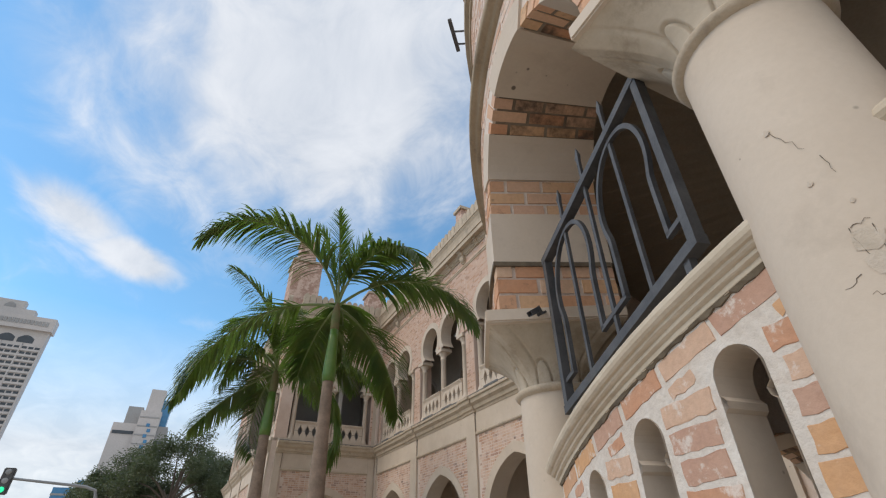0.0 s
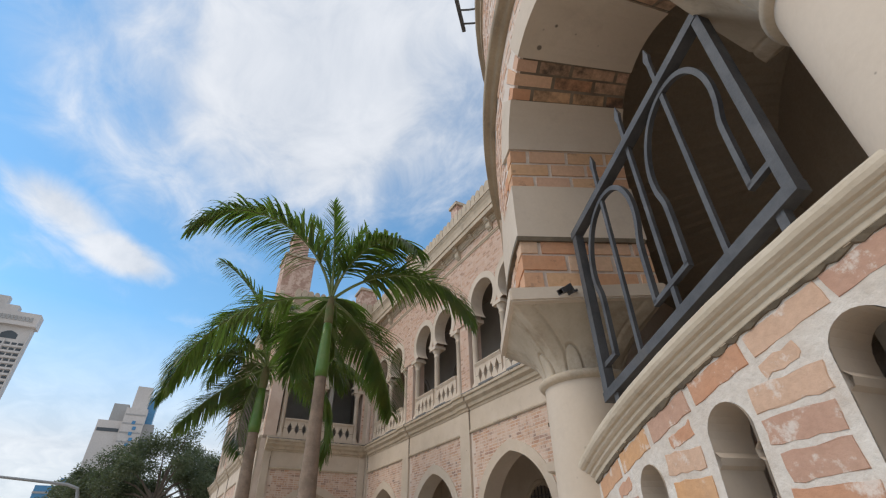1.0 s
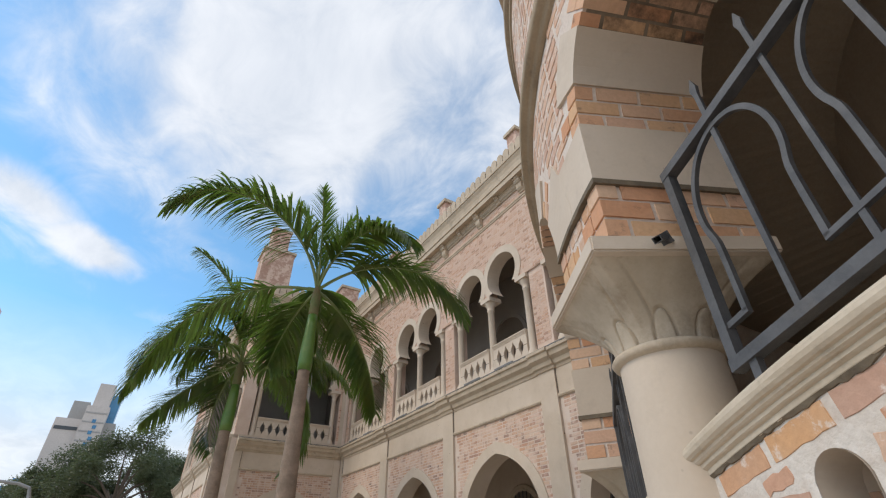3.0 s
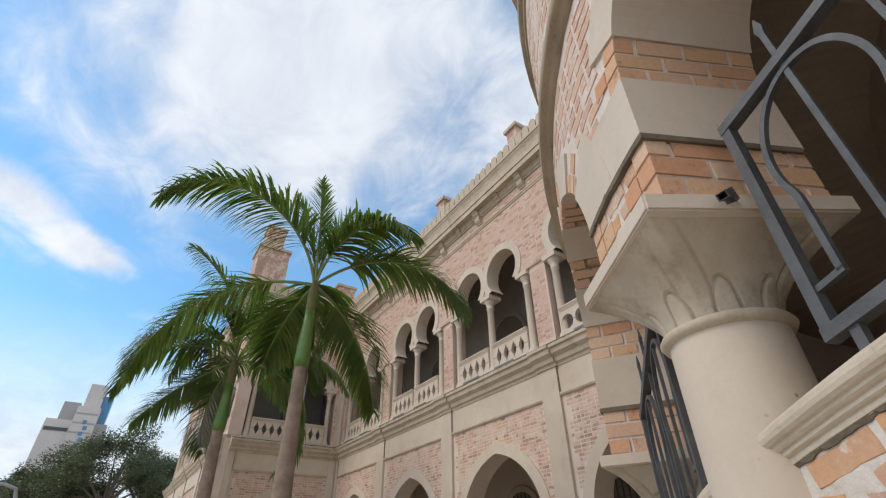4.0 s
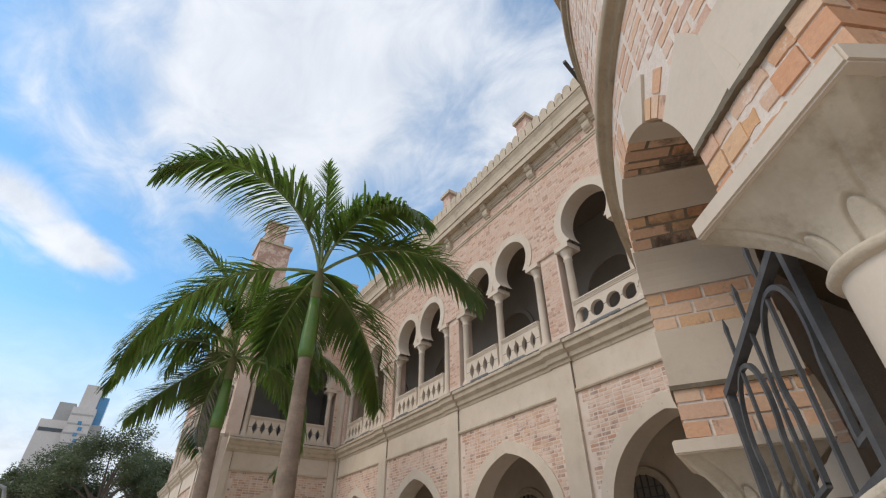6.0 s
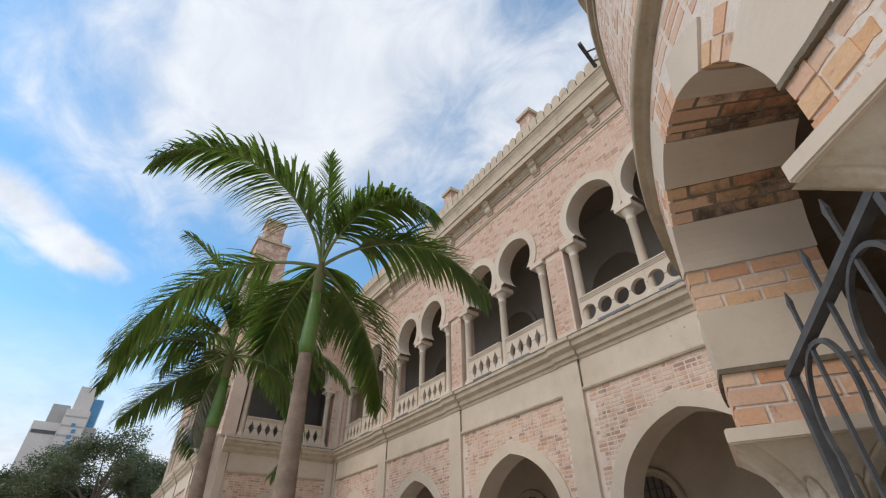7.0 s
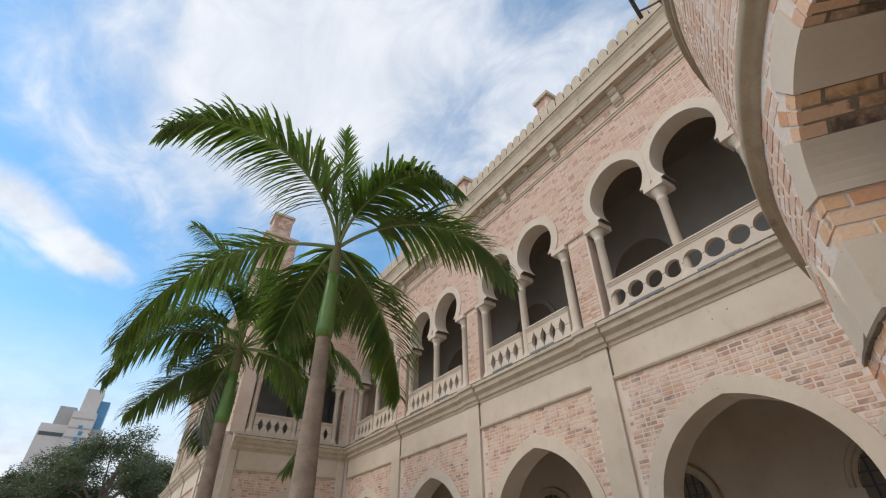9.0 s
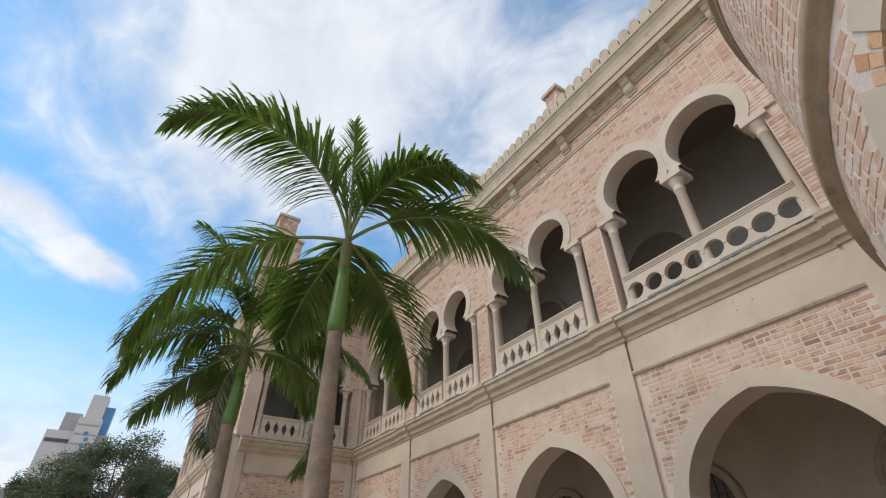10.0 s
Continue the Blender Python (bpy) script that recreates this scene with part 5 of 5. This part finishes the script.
def bar_light():
    """A slim bar along the wall, held off it by two arms."""
    e = thing("bar_light", "slim dark bar floodlight on arms fixed to the brick tower", "lamp", "bar lights on the tower")
    bm = bmesh.new()
    box(bm, -0.24, 0.24, 0.255, 0.305, -0.02, 0.03)
    bmesh.ops.bevel(bm, geom=bm.edges[:], offset=0.006, segments=1, affect="EDGES")
    part("body", bm, iron, e)
    bm = bmesh.new()
    box(bm, -0.22, 0.22, 0.262, 0.298, 0.031, 0.036)
    part("lens", bm, glass_front, e)
    for q in (-0.07, 0.12):
        bm = bmesh.new()
        tube(bm, [(q, -0.02, -0.10), (q, 0.15, -0.06), (q, 0.27, -0.015)], 0.014, 6)
        part("arm", bm, iron, e)
    bm = bmesh.new()
    box(bm, -0.12, 0.17, 0.0, 0.012, -0.15, -0.05)
    part("plate", bm, flood_mat, e)
    return e


bar = bar_light()
bar.matrix_basis = tower_pose(60.3, 0.0, 7.5)
copy_thing(bar, tower_pose(27.8, 0.0, 7.5))

# iron bracket on the abacus, clamped to the railing
hook = thing("iron_bracket", "short hollow iron bracket fixed on the ledge beside the railing", "bracket")
bm = bmesh.new()
ring = [(-0.03, -0.022), (0.03, -0.022), (0.03, 0.022), (-0.03, 0.022)]
surf(bm, [[Vector((x * k, y, z * k)) for x, z in ring] for y, k in ((-0.07, 0.8), (-0.07, 1.0), (0.05, 1.0), (0.05, 0.8), (-0.06, 0.8))], close_cols=True)
bmesh.ops.recalc_face_normals(bm, faces=bm.faces)
part("hollow_bar", bm, iron, hook)
bm = bmesh.new()
box(bm, -0.035, 0.035, -0.075, -0.06, -0.05, 0.03)
box(bm, -0.012, 0.012, -0.14, -0.06, -0.05, -0.03)
part("clamp", bm, iron, hook)
hook.matrix_basis = tower_pose(8.7, -0.16, 2.655) @ pose(0, 0, 0, -30, 0, 25) @ Matrix.Scale(0.62, 4)

# ---- bricks of the tower ----


def in_ring(k, z, margin):
    """Whether a place on the tower's wall lies in an arch's opening or its ring of blocks."""
    for i in range(-3, 5):
        x = radians(k - arch_middle(i)) * TR
        zc = arch_z(i)
        if z > zc and math.hypot(x, z - zc) < arch_r(i) + margin:
            return True
        if z <= zc and abs(x) < arch_r(i) + margin:
            return True
    return False


def brick_mesh(name, w, h, d, seed, mat, round_off=0.006, rough_edge=0.003):
    """A brick's visible block with uneven edges: local x along, y outwards."""
    r = random.Random(seed)
    v, f = [], []
    n = 3 if rough_edge < 0.0035 else 6
    ring0, ring1 = [], []
    for ring, y, g in ((ring0, -0.012, 0.0), (ring1, d, round_off)):
        per = []
        for q in range(n):
            per.append((-w / 2 + w * q / n, -h / 2))
        for q in range(2):
            per.append((w / 2, -h / 2 + h * q / 2))
        for q in range(n):
            per.append((w / 2 - w * q / n, h / 2))
        for q in range(2):
            per.append((-w / 2, h / 2 - h * q / 2))
        for x, z in per:
            x *= 1 - 2 * g / w
            z *= 1 - 2 * g / h
            ring.append(len(v))
            v.append((x + r.uniform(-1, 1) * rough_edge, y + r.uniform(-1, 1) * 0.001, z + r.uniform(-1, 1) * rough_edge))
    m = len(ring0)
    f.append(ring1[::-1])
    for q in range(m):
        f.append([ring0[q], ring1[q], ring1[(q + 1) % m], ring0[(q + 1) % m]][::-1])
    me = bpy.data.meshes.new(name)
    me.from_pydata(v, [], f)
    me.materials.append(mat)
    me.validate()
    return me


def place(me, parent, m):
    o = new("brick", me)
    o.parent = parent
    o.matrix_basis = m
    return o


# courses of the curved wall
wall_long = [brick_mesh("brick", 0.208, 0.066, 0.002, s, wall_brick_single, 0.004, 0.0045) for s in range(5)]
wall_short = [brick_mesh("brick", 0.094, 0.066, 0.002, s + 20, wall_brick_single, 0.004, 0.0045) for s in range(4)]
r = random.Random(21)
rest_v, rest_f = [], []
count = 0
z, row = 1.2, 0
while z < CORNICE + 2.4:
    k = -24.0 + (deg(0.117) if row % 2 else 0.0)
    while k < 66:
        short = r.random() < 0.35
        w = 0.117 if short else 0.234
        c = k + deg(w / 2)
        pb = min(range(-3, 4), key=lambda q: abs(c - pier_k(q)))
        ok = not in_ring(c, z, 0.26) and z > abacus_z(pb) + 0.04
        if abs(c - pier_k(pb)) < 6 and abacus_z(pb) + 0.24 < z < abacus_z(pb) + 0.72:
            ok = False
        if -0.06 < z - helix_z(c) < 0.22 or -0.08 < z - CORNICE < 0.22:
            ok = False
        if ok:
            near_zone = 4 < c < 50 and z < 4.75
            if near_zone and count < 300:
                place(r.choice(wall_short if short else wall_long), tower, tower_pose(c, 0.0, z))
                count += 1
            else:
                brick_block(rest_v, rest_f, lambda u, d, zz: tw(c + deg(u), d, zz), 0.0, z, w - 0.022, 0.065, -0.01, 0.0025, r)
        k += deg(w)
    z += 0.086
    row += 1
mesh_ob("wall_brick", rest_v, rest_f, wall_brick, tower, "pink bricks of the curved wall", "stuff")

# front courses of the piers, between the abacus and the block
pier_long = [brick_mesh("brick", 0.190, 0.074, 0.002, s + 40, tower_brick_single, 0.006, 0.0051) for s in range(3)]
for i in range(-2, 3):
    for c in range(3):
        z = abacus_z(i) + 0.05 + 0.098 * c
        k = pier_lo(i) + deg(0.01) + (deg(0.10) if c % 2 else 0.0)
        while k < pier_hi(i) - deg(0.11):
            place(r.choice(pier_long), tower, tower_pose(k + deg(0.10), 0.0, z))
            k += deg(0.215)

# parapet: one sloping course under the sill, short bricks between the openings
tilt = math.degrees(math.atan(SLOPE * math.degrees(1 / (TR + PD))))
para_long = [brick_mesh("brick", 0.240 + 0.008 * (s % 3), 0.076, 0.0015, s + 60, tower_brick_single, 0.005, 0.0038) for s in range(6)]
para_mid = [brick_mesh("brick", 0.190 + 0.018 * (s % 3), 0.072 + 0.002 * (s % 4), 0.0015, s + 70, tower_brick_single, 0.005, 0.0038) for s in range(7)]
para_bit = [brick_mesh("brick", 0.13, 0.050, 0.0015, s + 80, tower_brick_single, 0.006, 0.0055) for s in range(4)]
for i in range(-1, 3):
    a, b = pier_k(i - 1) + COL_K + 2.6, pier_k(i) + COL_K - 2.6
    k = a
    while k < b - pdeg(0.1):
        c = k + pdeg(0.125)
        place(r.choice(para_long), tower, tower_pose(c, PD, sill_z(c) - 0.047) @ pose(0, 0, 0, 0, tilt, 0))
        k += pdeg(0.258)
    for n in range(-40, 60):
        c = NK0 + NSTEP * (n + 0.5)
        if not a - 0.6 < c < b + 0.6:
            continue
        place(r.choice(para_bit), tower, tower_pose(c - pdeg(0.01), PD, sill_z(c) - 0.120) @ pose(0, 0, 0, 0, tilt, 0))
        for q in range(9):
            place(r.choice(para_mid), tower, tower_pose(c + r.uniform(-0.12, 0.12), PD, sill_z(c) - 0.192 - 0.083 * q) @ pose(0, 0, 0, 0, r.uniform(-1.5, 3), 0))
    for c in (a + pdeg(0.06), b - pdeg(0.05)):
        if min(abs(c - (NK0 + NSTEP * (n + 0.5))) for n in range(-40, 60)) > pdeg(0.15):
            for q in range(10):
                place(r.choice(para_mid), tower, tower_pose(c, PD, sill_z(c) - 0.125 - 0.083 * q))

# ---- single bricks round the nearest lower arch of the long wing ----
low_meshes = {}
r = random.Random(33)
for c, z, w in bl:
    key = round(w, 3)
    if key not in low_meshes:
        low_meshes[key] = [brick_mesh("brick", w - 0.006, 0.066, 0.006, q + int(w * 1000), facade_brick_single, 0.004) for q in range(4)]
    place(r.choice(low_meshes[key]), building, long_wall(ROOT) @ Matrix.Translation((c, 0.0, z)))
